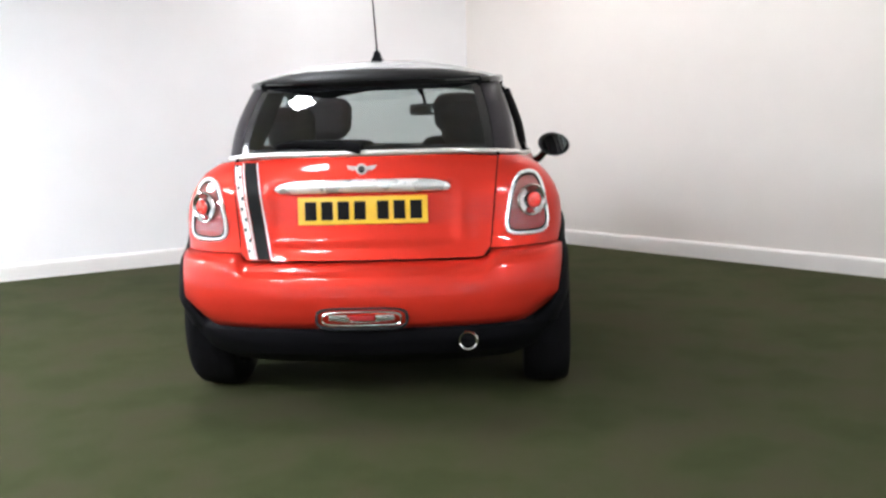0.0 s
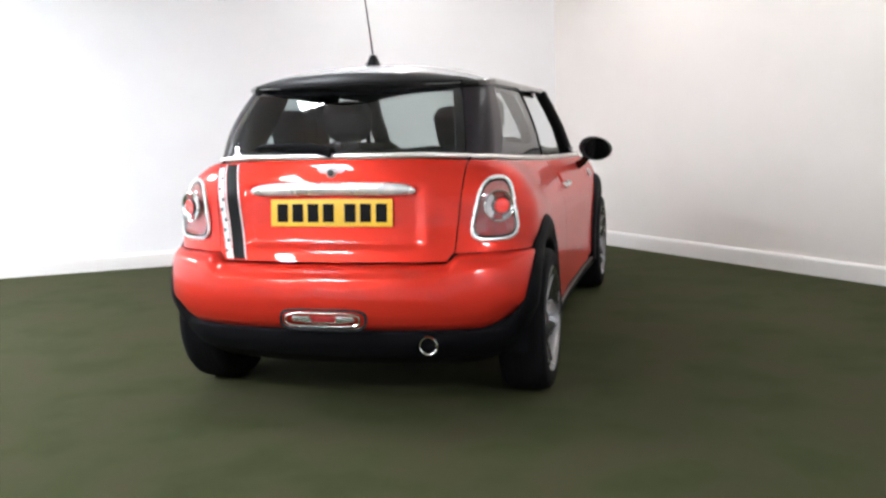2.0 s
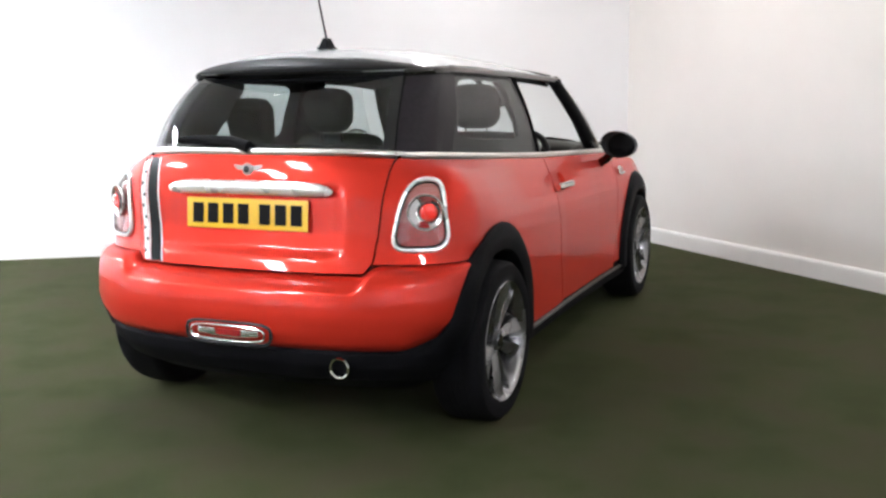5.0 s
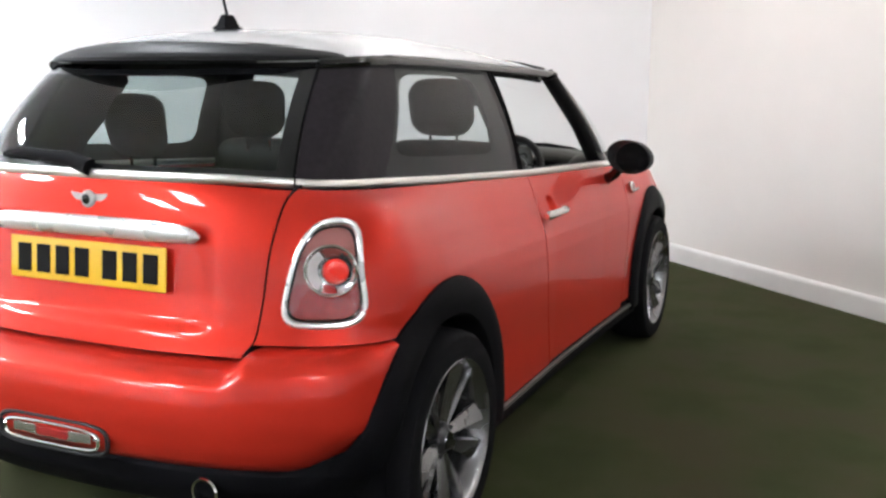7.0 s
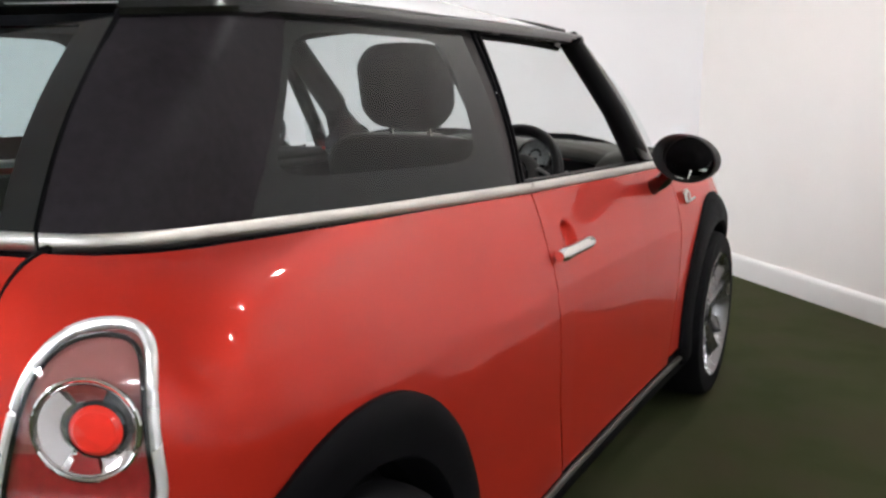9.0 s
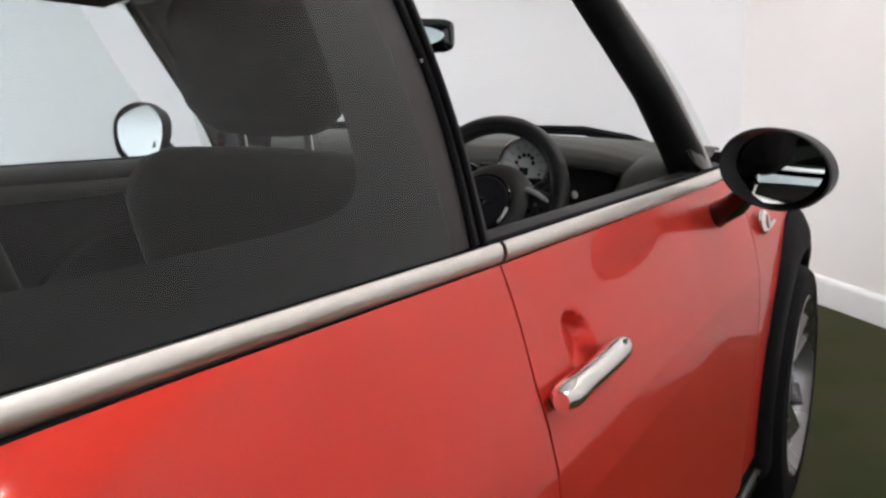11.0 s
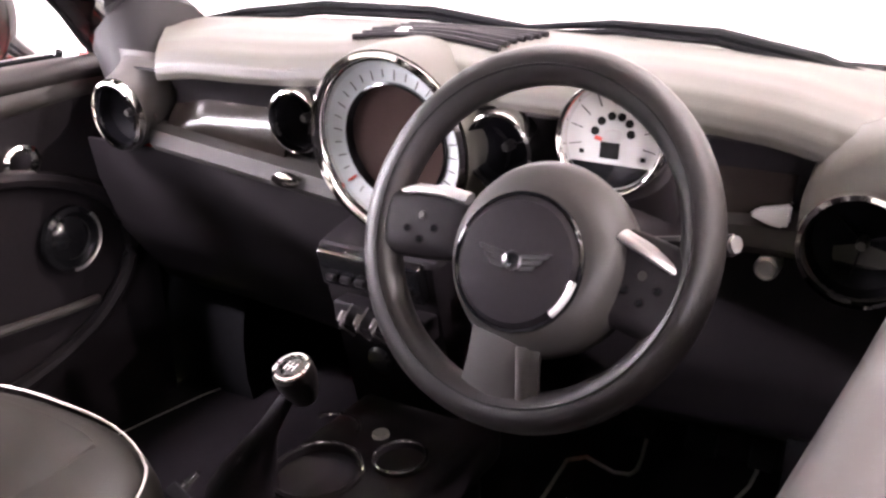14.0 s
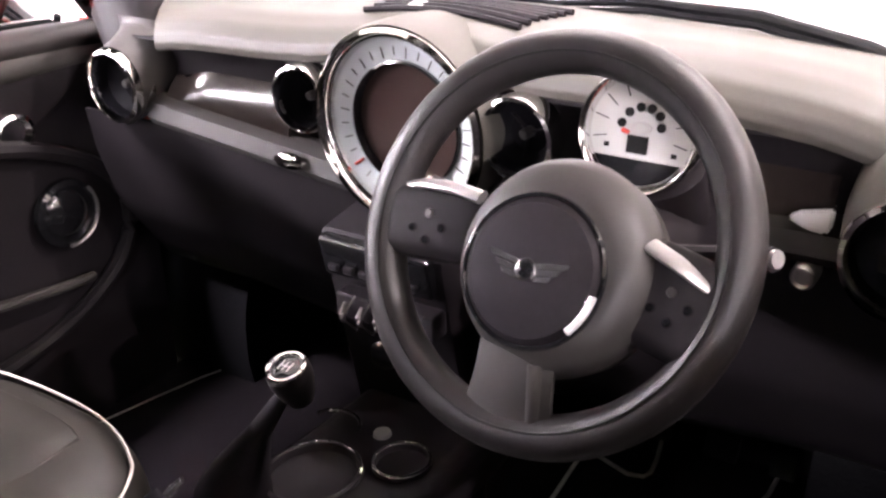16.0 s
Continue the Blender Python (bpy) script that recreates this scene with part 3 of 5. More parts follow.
part("front_bumper", sheet(nose, 48, 12, 0.01, clear_of_wheels(0.38)), RED, car, "red painted front bumper")

# -- wheel arches and sills --
def arch(axle, s, a0=-12, a1=192):
    if axle < 1:
        a1 = 176
    prof = [(0.332, -0.060), (0.334, 0.002), (0.342, 0.013), (0.375, 0.018), (0.405, 0.018), (0.43, 0.013), (0.443, 0.004), (0.445, -0.012)]
    def fn(u, v):
        a = radians(a0 + (a1 - a0) * u)
        k = prof[round(v * (len(prof) - 1))]
        y, z = axle + math.cos(a) * k[0], WHEEL_R + math.sin(a) * k[0]
        z = max(z, 0.205)
        ref = flank(min(max(y, 0.10), 3.5), min(max(z, 0.36), 0.78))
        x = ref.x
        if y > 3.25:
            x *= 1 - 0.28 * smooth(3.25, 3.66, y) ** 2
        if axle < 1 and y < 0.5:
            w = 0.80 * (1 - max(1 - (y + 0.036) / 0.36, 0) ** POW) ** (1 / POW)
            x = x + (max(w, x) - x) * smooth(0.66, 0.60, z)
        if axle < 1 and y < 0.36:
            c = min(max(1 - (y - 0.012) / 0.36, 0.0), 1.0)
            inner = (0.72 + 0.06 * smooth(0.18, 0.38, z)) * (1 - c ** POW) ** (1 / POW)
            x = inner + (x - inner) * smooth(0.34, 0.46, z)
            return Vector((x + k[1] + 0.004, y, z))
        return Vector((max(x, 0.60) + k[1] + 0.004, y, z))
    return flip(sheet(fn, 56, len(prof) - 1), s)


def liner(axle, s):
    def fn(u, v):
        a = radians(-15 + 210 * u)
        return Vector((0.48 + 0.29 * v, axle + 0.345 * math.cos(a), max(WHEEL_R + 0.345 * math.sin(a), 0.2)))
    back = lathe([(0, 0), (0.345, 0)], Matrix.Translation((0.48, axle, WHEEL_R)) @ Matrix.Rotation(radians(90), 4, "Y"), 30)
    for q in back.verts:
        q.co.z = max(q.co.z, 0.2)
    return flip(join(sheet(fn, 30, 3), back), s)


for axle in (REAR_AXLE, FRONT_AXLE):
    for s in (1, -1):
        part("wheel_arch", arch(axle, s), BLACK_PLASTIC, car, "black plastic wheel arch trim")
        part("arch_liner", liner(axle, s), UNDER, car)


def sill(u, v):
    prof = [(-0.06, 0.172), (-0.004, 0.177), (0.018, 0.197), (0.022, 0.227), (0.006, 0.252), (-0.012, 0.267), (-0.03, 0.272)]
    k = prof[round(v * (len(prof) - 1))]
    y = 0.98 + u * 1.74
    return Vector((low_x(y) - 0.02 + k[0], y, k[1]))


for s in (1, -1):
    st = part("side_sill", flip(sheet(sill, 24, 6), s), BLACK_PLASTIC, car, "black plastic side sill")
    part("sill_strip", flip(tube([(low_x(y) + 0.0, y, 0.243) for y in np.linspace(1.02, 2.66, 16)], 0.0085, 8), s), STEEL, st, "grey sill strip")

# -- tail lamps --
def lamp_shape(a, k=1.0):
    """The lamp's outline: a rounded trapezium, wider below, in x and z round its middle."""
    c, s = math.cos(a), math.sin(a)
    e = 0.62 if s > 0 else 0.40
    u, w = math.copysign(abs(c) ** e, c), math.copysign(abs(s) ** e, s)
    z = 0.825 + 0.122 * w * k
    half = 0.071 - 0.021 * w
    return 0.6510 + 0.002 * w + half * u * k, z


def lamp_patch(k, off, n=40, rings=7):
    bm = bmesh.new()
    grid_rows = []
    for j in range(1, rings + 1):
        row = []
        for i in range(n):
            x, z = lamp_shape(2 * math.pi * i / n, k * j / rings)
            p = tail(x, z)
            t = tail(x + 0.004, z) - tail(x - 0.004, z)
            nrm = Vector((t.y, -t.x, 0)).normalized()
            row.append(bm.verts.new(p + nrm * (off(j / rings) if callable(off) else off)))
        grid_rows.append(row)
    c = tail(*lamp_shape(0, 0))
    t = tail(c.x + 0.004, c.z) - tail(c.x - 0.004, c.z)
    nrm = Vector((t.y, -t.x, 0)).normalized()
    mid = bm.verts.new(c + nrm * (off(0) if callable(off) else off))
    for i in range(n):
        bm.faces.new((mid, grid_rows[0][i], grid_rows[0][(i + 1) % n]))
    for a, b in zip(grid_rows, grid_rows[1:]):
        for i in range(n):
            bm.faces.new((a[i], b[i], b[(i + 1) % n], a[(i + 1) % n]))
    return bm, nrm


def lamp_line(z0, z1, k=0.94, off=0.0045):
    """A patch of the lamp's inside between two heights."""
    def fn(u, v):
        z = z0 + (z1 - z0) * v
        w = min(max((z - 0.825) / 0.122 / k, -0.999), 0.999)
        e = 0.62 if w > 0 else 0.40
        c = math.sqrt(max(1 - abs(w) ** (2 / e), 0.0)) ** e
        x = 0.6510 + 0.002 * w + (0.071 - 0.021 * w) * (2 * u - 1) * c * k
        t = tail(x + 0.004, z) - tail(x - 0.004, z)
        return tail(x, z) + Vector((t.y, -t.x, 0)).normalized() * off
    return sheet(fn, 18, 10)


def lamp_ring(k, off, n=96):
    """The lamp's outline in even steps, a little above the body."""
    fine = [lamp_shape(2 * math.pi * i / 720, k) for i in range(720)]
    run = [0.0]
    for i in range(720):
        p, q = fine[i], fine[(i + 1) % 720]
        run.append(run[-1] + math.hypot(q[0] - p[0], q[1] - p[1]))
    xs, zs = [p[0] for p in fine] + [fine[0][0]], [p[1] for p in fine] + [fine[0][1]]
    ring = []
    for i in range(n):
        x, z = tab(run[-1] * i / n, run, xs), tab(run[-1] * i / n, run, zs)
        t = tail(x + 0.004, z) - tail(x - 0.004, z)
        ring.append(tail(x, z) + Vector((t.y, -t.x, 0)).normalized() * off)
    for _ in range(8):
        ring = [(ring[i - 1] + ring[i] * 2 + ring[(i + 1) % n]) / 4 for i in range(n)]
    return ring


def tail_lamp(s):
    bm, nrm = lamp_patch(0.97, 0.003)
    lamp = part("tail_lamp", flip(bm, s), LENS_DIM, car, "tail lamp with chrome surround and red centre")
    part("upper_lens", flip(lamp_line(0.866, 0.934), s), LENS_PINK, lamp, "pale red upper lens")
    part("lower_lens", flip(lamp_line(0.716, 0.800), s), LENS_DEEP, lamp, "deep red lower lens")
    part("surround", flip(tube(lamp_ring(1.0, 0.007), 0.0076, 10, True), s), BRIGHT_CHROME, lamp, "chrome lamp surround")
    part("inner_lip", flip(tube(lamp_ring(0.905, 0.009), 0.0036, 8, True), s), GLOSS_BLACK, lamp, "black inner lip")
    m = Matrix.Translation(tail(0.664, 0.834) + nrm * 0.006) @ nrm.to_track_quat("Z", "Y").to_matrix().to_4x4() @ Matrix.Diagonal((1.16, 1.16, 1, 1))
    part("reflector_bowl", flip(lathe([(0.053, 0.002), (0.053, 0.010), (0.049, 0.013), (0.040, 0.004), (0.026, 0.001), (0, 0)], m, 36), s), REFLECTOR, lamp, "faceted clear bowl")
    # facets of the bowl; the white one paints in its bright metal reflection
    for a0, a1, mat in ((120, 235, STRIPE_WHITE), (245, 285, LENS_DEEP), (60, 110, LENS_DIM)):
        wedge = sheet(lambda u, v: m @ Vector(((0.028 + 0.019 * v) * math.cos(radians(a0 + (a1 - a0) * u)), (0.028 + 0.019 * v) * math.sin(radians(a0 + (a1 - a0) * u)), 0.004 + 0.008 * v)), 10, 3)
        part("bowl_facet", flip(wedge, s), mat, lamp)
    part("bulb_collar", flip(lathe([(0.030, 0.002), (0.030, 0.011), (0.0268, 0.013), (0.0268, 0.002)], m @ Matrix.Translation((0.010, 0, 0)), 28), s), GLOSS_BLACK, lamp)
    part("red_bulb_lens", flip(lathe([(0.0265, 0.001), (0.0265, 0.012), (0.021, 0.018), (0, 0.021)], m @ Matrix.Translation((0.010, 0, 0)), 28), s), LENS_RED, lamp, "red bulb lens")
    part("bowl_rim", flip(tube([(m @ Vector((0.053 * math.cos(a), 0.053 * math.sin(a), 0.012))) for a in [2 * math.pi * i / 40 for i in range(40)]], 0.003, 6, True), s), CHROME, lamp)
    cover, _ = lamp_patch(0.96, lambda r: 0.012 + 0.014 * (1 - r * r))
    part("cover", flip(cover, s), LENS_CLEAR, lamp, "clear outer lens")


tail_lamp(1)
tail_lamp(-1)

# -- chrome waistline --
def waist(pts):
    def fn(u, v):
        k = u * (len(pts) - 1)
        i = min(int(k), len(pts) - 2)
        p = pts[i].lerp(pts[i + 1], k - i)
        d = (pts[i + 1] - pts[i]).normalized()
        n = Vector((d.y, -d.x, 0)).normalized()
        a = v * 2 * math.pi
        return p + n * (0.0045 + 0.0065 * math.cos(a)) + Vector((0, 0, 0.0125 * math.sin(a)))
    return sheet(fn, len(pts) - 1, 10)


def belt_point(th):
    z = 1.03
    for _ in range(4):
        p = corner(th, z)
        z = belt_z(p.y) - 0.001
    return corner(th, z)


def belt_side(y):
    return flank(y, belt_z(y) - 0.001)


TH_GAP = tail_th(0.543, 1.02)
rear_pts = [belt_point(t) for t in np.linspace(0, TH_GAP, 22)]
full = [Vector((-p.x, p.y, p.z)) for p in reversed(rear_pts)] + rear_pts[1:]
part("waist_trim", waist(full), SOFT_CHROME, tailgate, "chrome waistline strip")
side_pts = [belt_point(t) for t in np.linspace(TH_GAP + 0.012, math.pi / 2, 12)] + [belt_side(y) for y in np.linspace(0.52, 1.578, 24)]
door_pts = [belt_side(y) for y in np.linspace(1.588, 2.60, 24)]
for s in (1, -1):
    part("waist_trim", flip(waist(side_pts), s), SOFT_CHROME, car, "chrome waistline strip")
    part("waist_trim", flip(waist(door_pts), s), SOFT_CHROME, doors[s], "chrome waistline strip")

# -- door furniture --
for s in (1, -1):
    hp = [flank(y, 0.799) + Vector((0.024 - 0.35 * (y - 1.640) ** 2, 0, 0)) for y in np.linspace(1.518, 1.742, 15)]
    rad = [0.013, 0.0180, 0.0188, 0.0184, 0.0176, 0.0172, 0.0170, 0.0170, 0.0170, 0.0172, 0.0176, 0.0180, 0.0180, 0.0168, 0.012]
    hd = part("door_handle", flip(tube(hp, rad, 14, flat=0.95), s), CHROME, doors[s], "chrome door handle")
    # side repeater on the wing
    sp = flank(2.70, 0.785) + Vector((0.006, 0, 0))
    rp = part("side_scuttle", flip(lathe([(0.026, 0), (0.026, 0.006), (0.020, 0.011), (0, 0.012)], Matrix.Translation(sp) @ Matrix.Rotation(radians(80), 4, "Y") @ Matrix.Diagonal((1.0, 1.25, 1, 1)), 28), s), CHROME, car, "chrome side repeater surround")
    part("repeater_lens", flip(lathe([(0.016, 0.010), (0.014, 0.015), (0, 0.016)], Matrix.Translation(sp) @ Matrix.Rotation(radians(80), 4, "Y"), 20), s), LENS_DIM, rp)
    part("scuttle_bar", flip(tube([sp + Vector((0.008, 0.02, -0.02)), sp + Vector((0.008, 0.10, -0.016))], 0.005, 8), s), CHROME, rp)

    # mirror: a deep black shell, its glass facing back
    ahead = 0.0 if s > 0 else 0.25
    def shell(u, v):
        a = 2 * math.pi * u
        k = [(0.0, 0.085), (0.45, 0.080), (0.75, 0.064), (0.93, 0.036), (1.0, 0.0), (0.99, -0.006), (0.955, -0.007), (0.94, 0.0), (0.86, 0.022)][round(v * 8)]
        return Vector((0.853 + 0.094 * k[0] * math.cos(a) + 0.012 * (k[1] > 0.02), 2.30 + ahead + k[1], 0.955 + 0.071 * k[0] * math.sin(a) - 0.10 * (0.094 * k[0] * math.cos(a))))
    mirror = part("wing_mirror", flip(sheet(shell, 44, 8, loop=True), s), SPOILER_BLACK, doors[s], "gloss black door mirror", 60)
    gl = lathe([(0, 0.0), (1.0, 0.0)], Matrix.Translation((0.853, 2.316 + ahead, 0.955)) @ Matrix.Rotation(radians(-12), 4, "Z") @ Matrix.Rotation(radians(-9), 4, "X") @ FACE_BACK @ Matrix.Diagonal((0.0825, 0.0615, 1, 1)), 40)
    if s > 0:
        part("mirror_glass", gl, MIRROR, mirror, "mirror glass")
    else:
        part("mirror_glass", flip(gl, -1), MIRROR, mirror, "mirror glass")
    foot = tube([flank(2.40 + ahead, 0.845) + Vector((-0.01, 0, 0)), (0.775, 2.385 + ahead, 0.875), (0.80, 2.36 + ahead, 0.905), (0.835, 2.345 + ahead, 0.93)], [0.034, 0.030, 0.028, 0.032], 14, flat=0.75)
    part("mirror_foot", flip(foot, s), GLOSS_BLACK, mirror)

# -- glasshouse --
def roof_x(y):
    return tab(y, (0.4, 0.65, 1.0, 1.5, 1.9, 2.145), (0.53, 0.545, 0.543, 0.536, 0.548, 0.566))


def roof_edge_z(y):
    return tab(y, (0.35, 0.65, 1.0, 1.5, 1.9, 2.145), (1.325, 1.343, 1.340, 1.328, 1.316, 1.302))


def top_y(y):
    return tab(y, (0.47, 0.9, 1.585, 2.60), (0.70, 1.02, 1.515, 2.15))


def top_corner(th):
    c, s = max(math.cos(th), 0) ** (2 / POW), max(math.sin(th), 0) ** (2 / POW)
    y = 0.375 + 0.325 * (1 - c)
    return Vector((roof_x(y) * s, y, roof_edge_z(y) - 0.022))


def glass_rear(th, h):
    a, b = belt_point(th) + Vector((0, 0, 0.010)), top_corner(th)
    p = a.lerp(b, h)
    p.y -= 0.030 * math.sin(math.pi * h)
    p.x += 0.012 * math.sin(math.pi * h) * math.sin(th)
    return p


def glass_side(y, h):
    a = belt_side(y) + Vector((-0.004, 0, 0.010))
    yt = top_y(y)
    b = Vector((roof_x(yt) - 0.002, yt, roof_edge_z(yt) - 0.022))
    p = a.lerp(b, h)
    p.x += 0.016 * math.sin(math.pi * h)
    return p


def rear_glass(u, h):
    th = (2 * u - 1) * (TH_GAP - 0.008)
    p = glass_rear(abs(th), h)
    return Vector((math.copysign(p.x, th), p.y, p.z))


RIM_L, RIM_U = 0.055, 0.05
window = part("rear_window", sheet(lambda u, v: rear_glass(RIM_L + (1 - 2 * RIM_L) * u, 0.06 + 0.88 * v), 40, 14), TINT_REAR, tailgate, "tinted heated rear window")
def frit(u, v):
    """The dark band round the pane."""
    k = u * 4
    i, f = int(min(k, 3.999)), k - int(min(k, 3.999))
    outer = [(0, 0), (1, 0), (1, 1), (0, 1)]
    inner = [(RIM_L, 0.06), (1 - RIM_L, 0.06), (1 - RIM_L, 0.94), (RIM_L, 0.94)]
    a = [outer[i][c] + (outer[(i + 1) % 4][c] - outer[i][c]) * f for c in (0, 1)]
    b = [inner[i][c] + (inner[(i + 1) % 4][c] - inner[i][c]) * f for c in (0, 1)]
    return rear_glass(a[0] + (b[0] - a[0]) * v, a[1] + (b[1] - a[1]) * v)


part("window_border", sheet(frit, 120, 3, 0.004), GLOSS_BLACK, tailgate, "gloss black window border")

for s in (1, -1):
    seal = [glass_rear(TH_GAP + 0.001, h) + Vector((-0.006, 0.012, 0)) for h in np.linspace(0, 1, 14)]
    part("gap_seal", flip(tube(seal, 0.010, 8), s), RUBBER, car)

# wiper on the rear window
wp = part("rear_wiper", tube([rear_glass(0.5, 0.02) + Vector((0, -0.014, 0.0)), rear_glass(0.46, 0.10) + Vector((0, -0.018, 0)), rear_glass(0.32, 0.14) + Vector((0, -0.018, 0)), rear_glass(0.24, 0.13) + Vector((0, -0.016, 0))], [0.022, 0.020, 0.013, 0.006], 14), RUBBER, tailgate, "black rear wiper")
part("wiper_blade", tube([rear_glass(0.50, 0.085) + Vector((0, -0.010, 0)), rear_glass(0.36, 0.115) + Vector((0, -0.012, 0)), rear_glass(0.22, 0.10) + Vector((0, -0.010, 0))], 0.007, 8), RUBBER, wp)

QW0, QW1 = 0.585, 1.490
for s in (1, -1):
    def c_post(u, h):
        if u < 0.5:
            return glass_rear(TH_GAP + 0.010 + (math.pi / 2 - TH_GAP - 0.010) * u * 2, h)
        return glass_side(0.478 + (QW0 - 0.478) * (u - 0.5) * 2, h)
    part("rear_pillar", flip(sheet(c_post, 24, 14, 0.006), s), PILLAR_BLACK, car, "gloss black rear pillar")
    qw = part("quarter_window", flip(sheet(lambda u, h: glass_side(QW0 + (QW1 - QW0) * u, h), 20, 14), s), TINT, car, "tinted rear quarter window")
    def border(u, v):
        """The black band fired on the glass, its inner edge rounded."""
        a = 2 * math.pi * u
        c, w = math.cos(a), math.sin(a)
        k = max(abs(c), abs(w))
        e = 1 / (abs(c) ** 7 + abs(w) ** 7) ** (1 / 7)
        o, i = (0.5 + 0.5 * c / k, 0.5 + 0.5 * w / k), (0.435 + 0.405 * c * e, 0.545 + 0.370 * w * e)
        p = glass_side(QW0 + (QW1 - QW0) * (o[0] + (i[0] - o[0]) * v), o[1] + (i[1] - o[1]) * v)
        return p - Vector((0.003, 0, 0))
    part("window_border", flip(sheet(border, 96, 6, loop=True), s), FRIT, qw, "black band round the quarter window")
    def b_post(u, h):
        k = min(u / 0.55, 1)
        q = glass_side(QW1 + 0.006 + (0.052 + 0.052 * h) * k, h) + Vector((-0.006 - 0.006 * k * k, 0, 0))
        lip = Vector((0.643, 1.594, 0.953)).lerp(Vector((0.532, 1.562, 1.306)), h) + Vector((0.012 * math.sin(math.pi * h), 0, 0))
        return q.lerp(lip, max(u - 0.55, 0) / 0.45)
    post = part("centre_pillar", flip(sheet(b_post, 20, 14, 0.012), s), CAPPING, car, "dark centre pillar with rubber seals")
    for u, r in ((0.55, 0.0045), (0.80, 0.0042)):
        part("window_seal", flip(tube([b_post(u, h) + Vector((0.003, 0, 0)) for h in np.linspace(0, 1, 12)], r, 8), s), RUBBER, post)
    part("seal_stud", flip(lathe([(0.0022, 0), (0.002, 0.002), (0, 0.0025)], Matrix.Translation(b_post(0.50, 0.60) + Vector((0.004, 0, 0))) @ Matrix.Rotation(radians(75), 4, "Y"), 12), s), SATIN, post)
    # front pillar: dark trim over the edge between side window and windscreen
    base, head = (Vector((0.700, 2.52, 0.905)), Vector((0.570, 2.12, 1.300))) if s > 0 else (Vector((0.705, 2.74, 0.880)), Vector((0.562, 2.25, 1.300)))
    def a_post(u, v):
        p = base.lerp(head, v)
        p.x += 0.014 * math.sin(math.pi * v)
        p.z += 0.012 * math.sin(math.pi * v)
        a = 2 * math.pi * u
        w = 0.040 - 0.006 * v
        return p + Vector((0.016 * math.cos(a) - 0.014, w * math.sin(a) * 0.86, w * math.sin(a) * 0.45))
    part("front_pillar", flip(sheet(a_post, 20, 14, loop=True), s), GLOSS_BLACK, car, "gloss black windscreen pillar", 60)
    # trim inside the front pillar, flared into the dashboard
    spine = [(0.655, 2.545, 0.905), (0.648, 2.43, 0.985), (0.632, 2.31, 1.085), (0.600, 2.20, 1.185), (0.560, 2.11, 1.285)] if s > 0 else [(0.500, 2.625, 0.885), (0.545, 2.675, 0.930), (0.590, 2.690, 0.988), (0.592, 2.64, 1.060), (0.570, 2.46, 1.190), (0.525, 2.27, 1.300)]
    girth = [0.046, 0.040, 0.037, 0.036, 0.036] if s > 0 else [0.070, 0.095, 0.072, 0.056, 0.052, 0.050]
    part("pillar_trim", flip(tube(spine, girth, 16, flat=0.75), s), PILLAR_TRIM, car, "dark pillar trim")
    # drip rail under the roof
    rail = [top_corner(t) + Vector((0, 0, 0.006)) for t in np.linspace(TH_GAP, math.pi / 2, 8)] + [Vector((roof_x(y) + 0.004, y, roof_edge_z(y) - 0.012)) for y in np.linspace(0.72, 2.15, 26)]
    part("roof_rail", flip(tube(rail, 0.0165, 10), s), GLOSS_BLACK, car, "black roof rail")

lg = part("door_window", flip(sheet(lambda u, h: glass_side(1.60 + 0.93 * u * (1 - 0.0 * h), h), 20, 12, 0, lambda p: p.y < 2.60 - (p.z - 0.92) * 1.22), -1), CLEAR, doors[-1], "wound-up clear door window")
lg.visible_shadow = False


def screen(u, v):
    x = (2 * u - 1)
    a = Vector((0.70 * x, 2.87 - 0.25 * abs(x) ** 2.2, 0.925 - 0.02 * abs(x) ** 2))
    b = Vector((0.54 * x, 2.20 - 0.05 * x * x, 1.365 - 0.062 * abs(x) ** 2.4))
    p = a.lerp(b, v)
    return p + Vector((0, 0.05, 0.035)) * math.sin(math.pi * v)


ws = part("windscreen", sheet(screen, 30, 12), CLEAR, car, "clear windscreen")
ws.visible_shadow = False


def roof(u, v):
    y = 0.42 + 1.755 * v
    k = 2 * u - 1
    xe, ze = roof_x(y) - 0.004, roof_edge_z(y)
    if y < 0.70:
        xe *= (1 - max(0, (0.70 - y) / 0.325) ** POW) ** (1 / POW) if y > 0.375 else 0
    zc = tab(y, (0.42, 0.55, 0.73, 1.0, 1.3, 1.7, 2.0, 2.175), (1.386, 1.408, 1.425, 1.436, 1.438, 1.425, 1.395, 1.366))
    return Vector((xe * k, y - 0.0 * k, ze + (zc - ze) * (1 - abs(k) ** 2.3)))


roof_ob = part("roof", sheet(roof, 44, 44, 0.01), WHITE_ROOF, car, "white painted roof")
part("headlining", sheet(lambda u, v: roof(0.04 + 0.92 * u, 0.12 + 0.86 * v) + Vector((0, 0, -0.045)), 20, 16, 0.01), SEAT_CLOTH, car, "dark headlining")
part("screen_header", tube([screen(u, 0.985) + Vector((0, 0, -0.012)) for u in np.linspace(0.03, 0.97, 16)], 0.03, 10), GLOSS_BLACK, car)


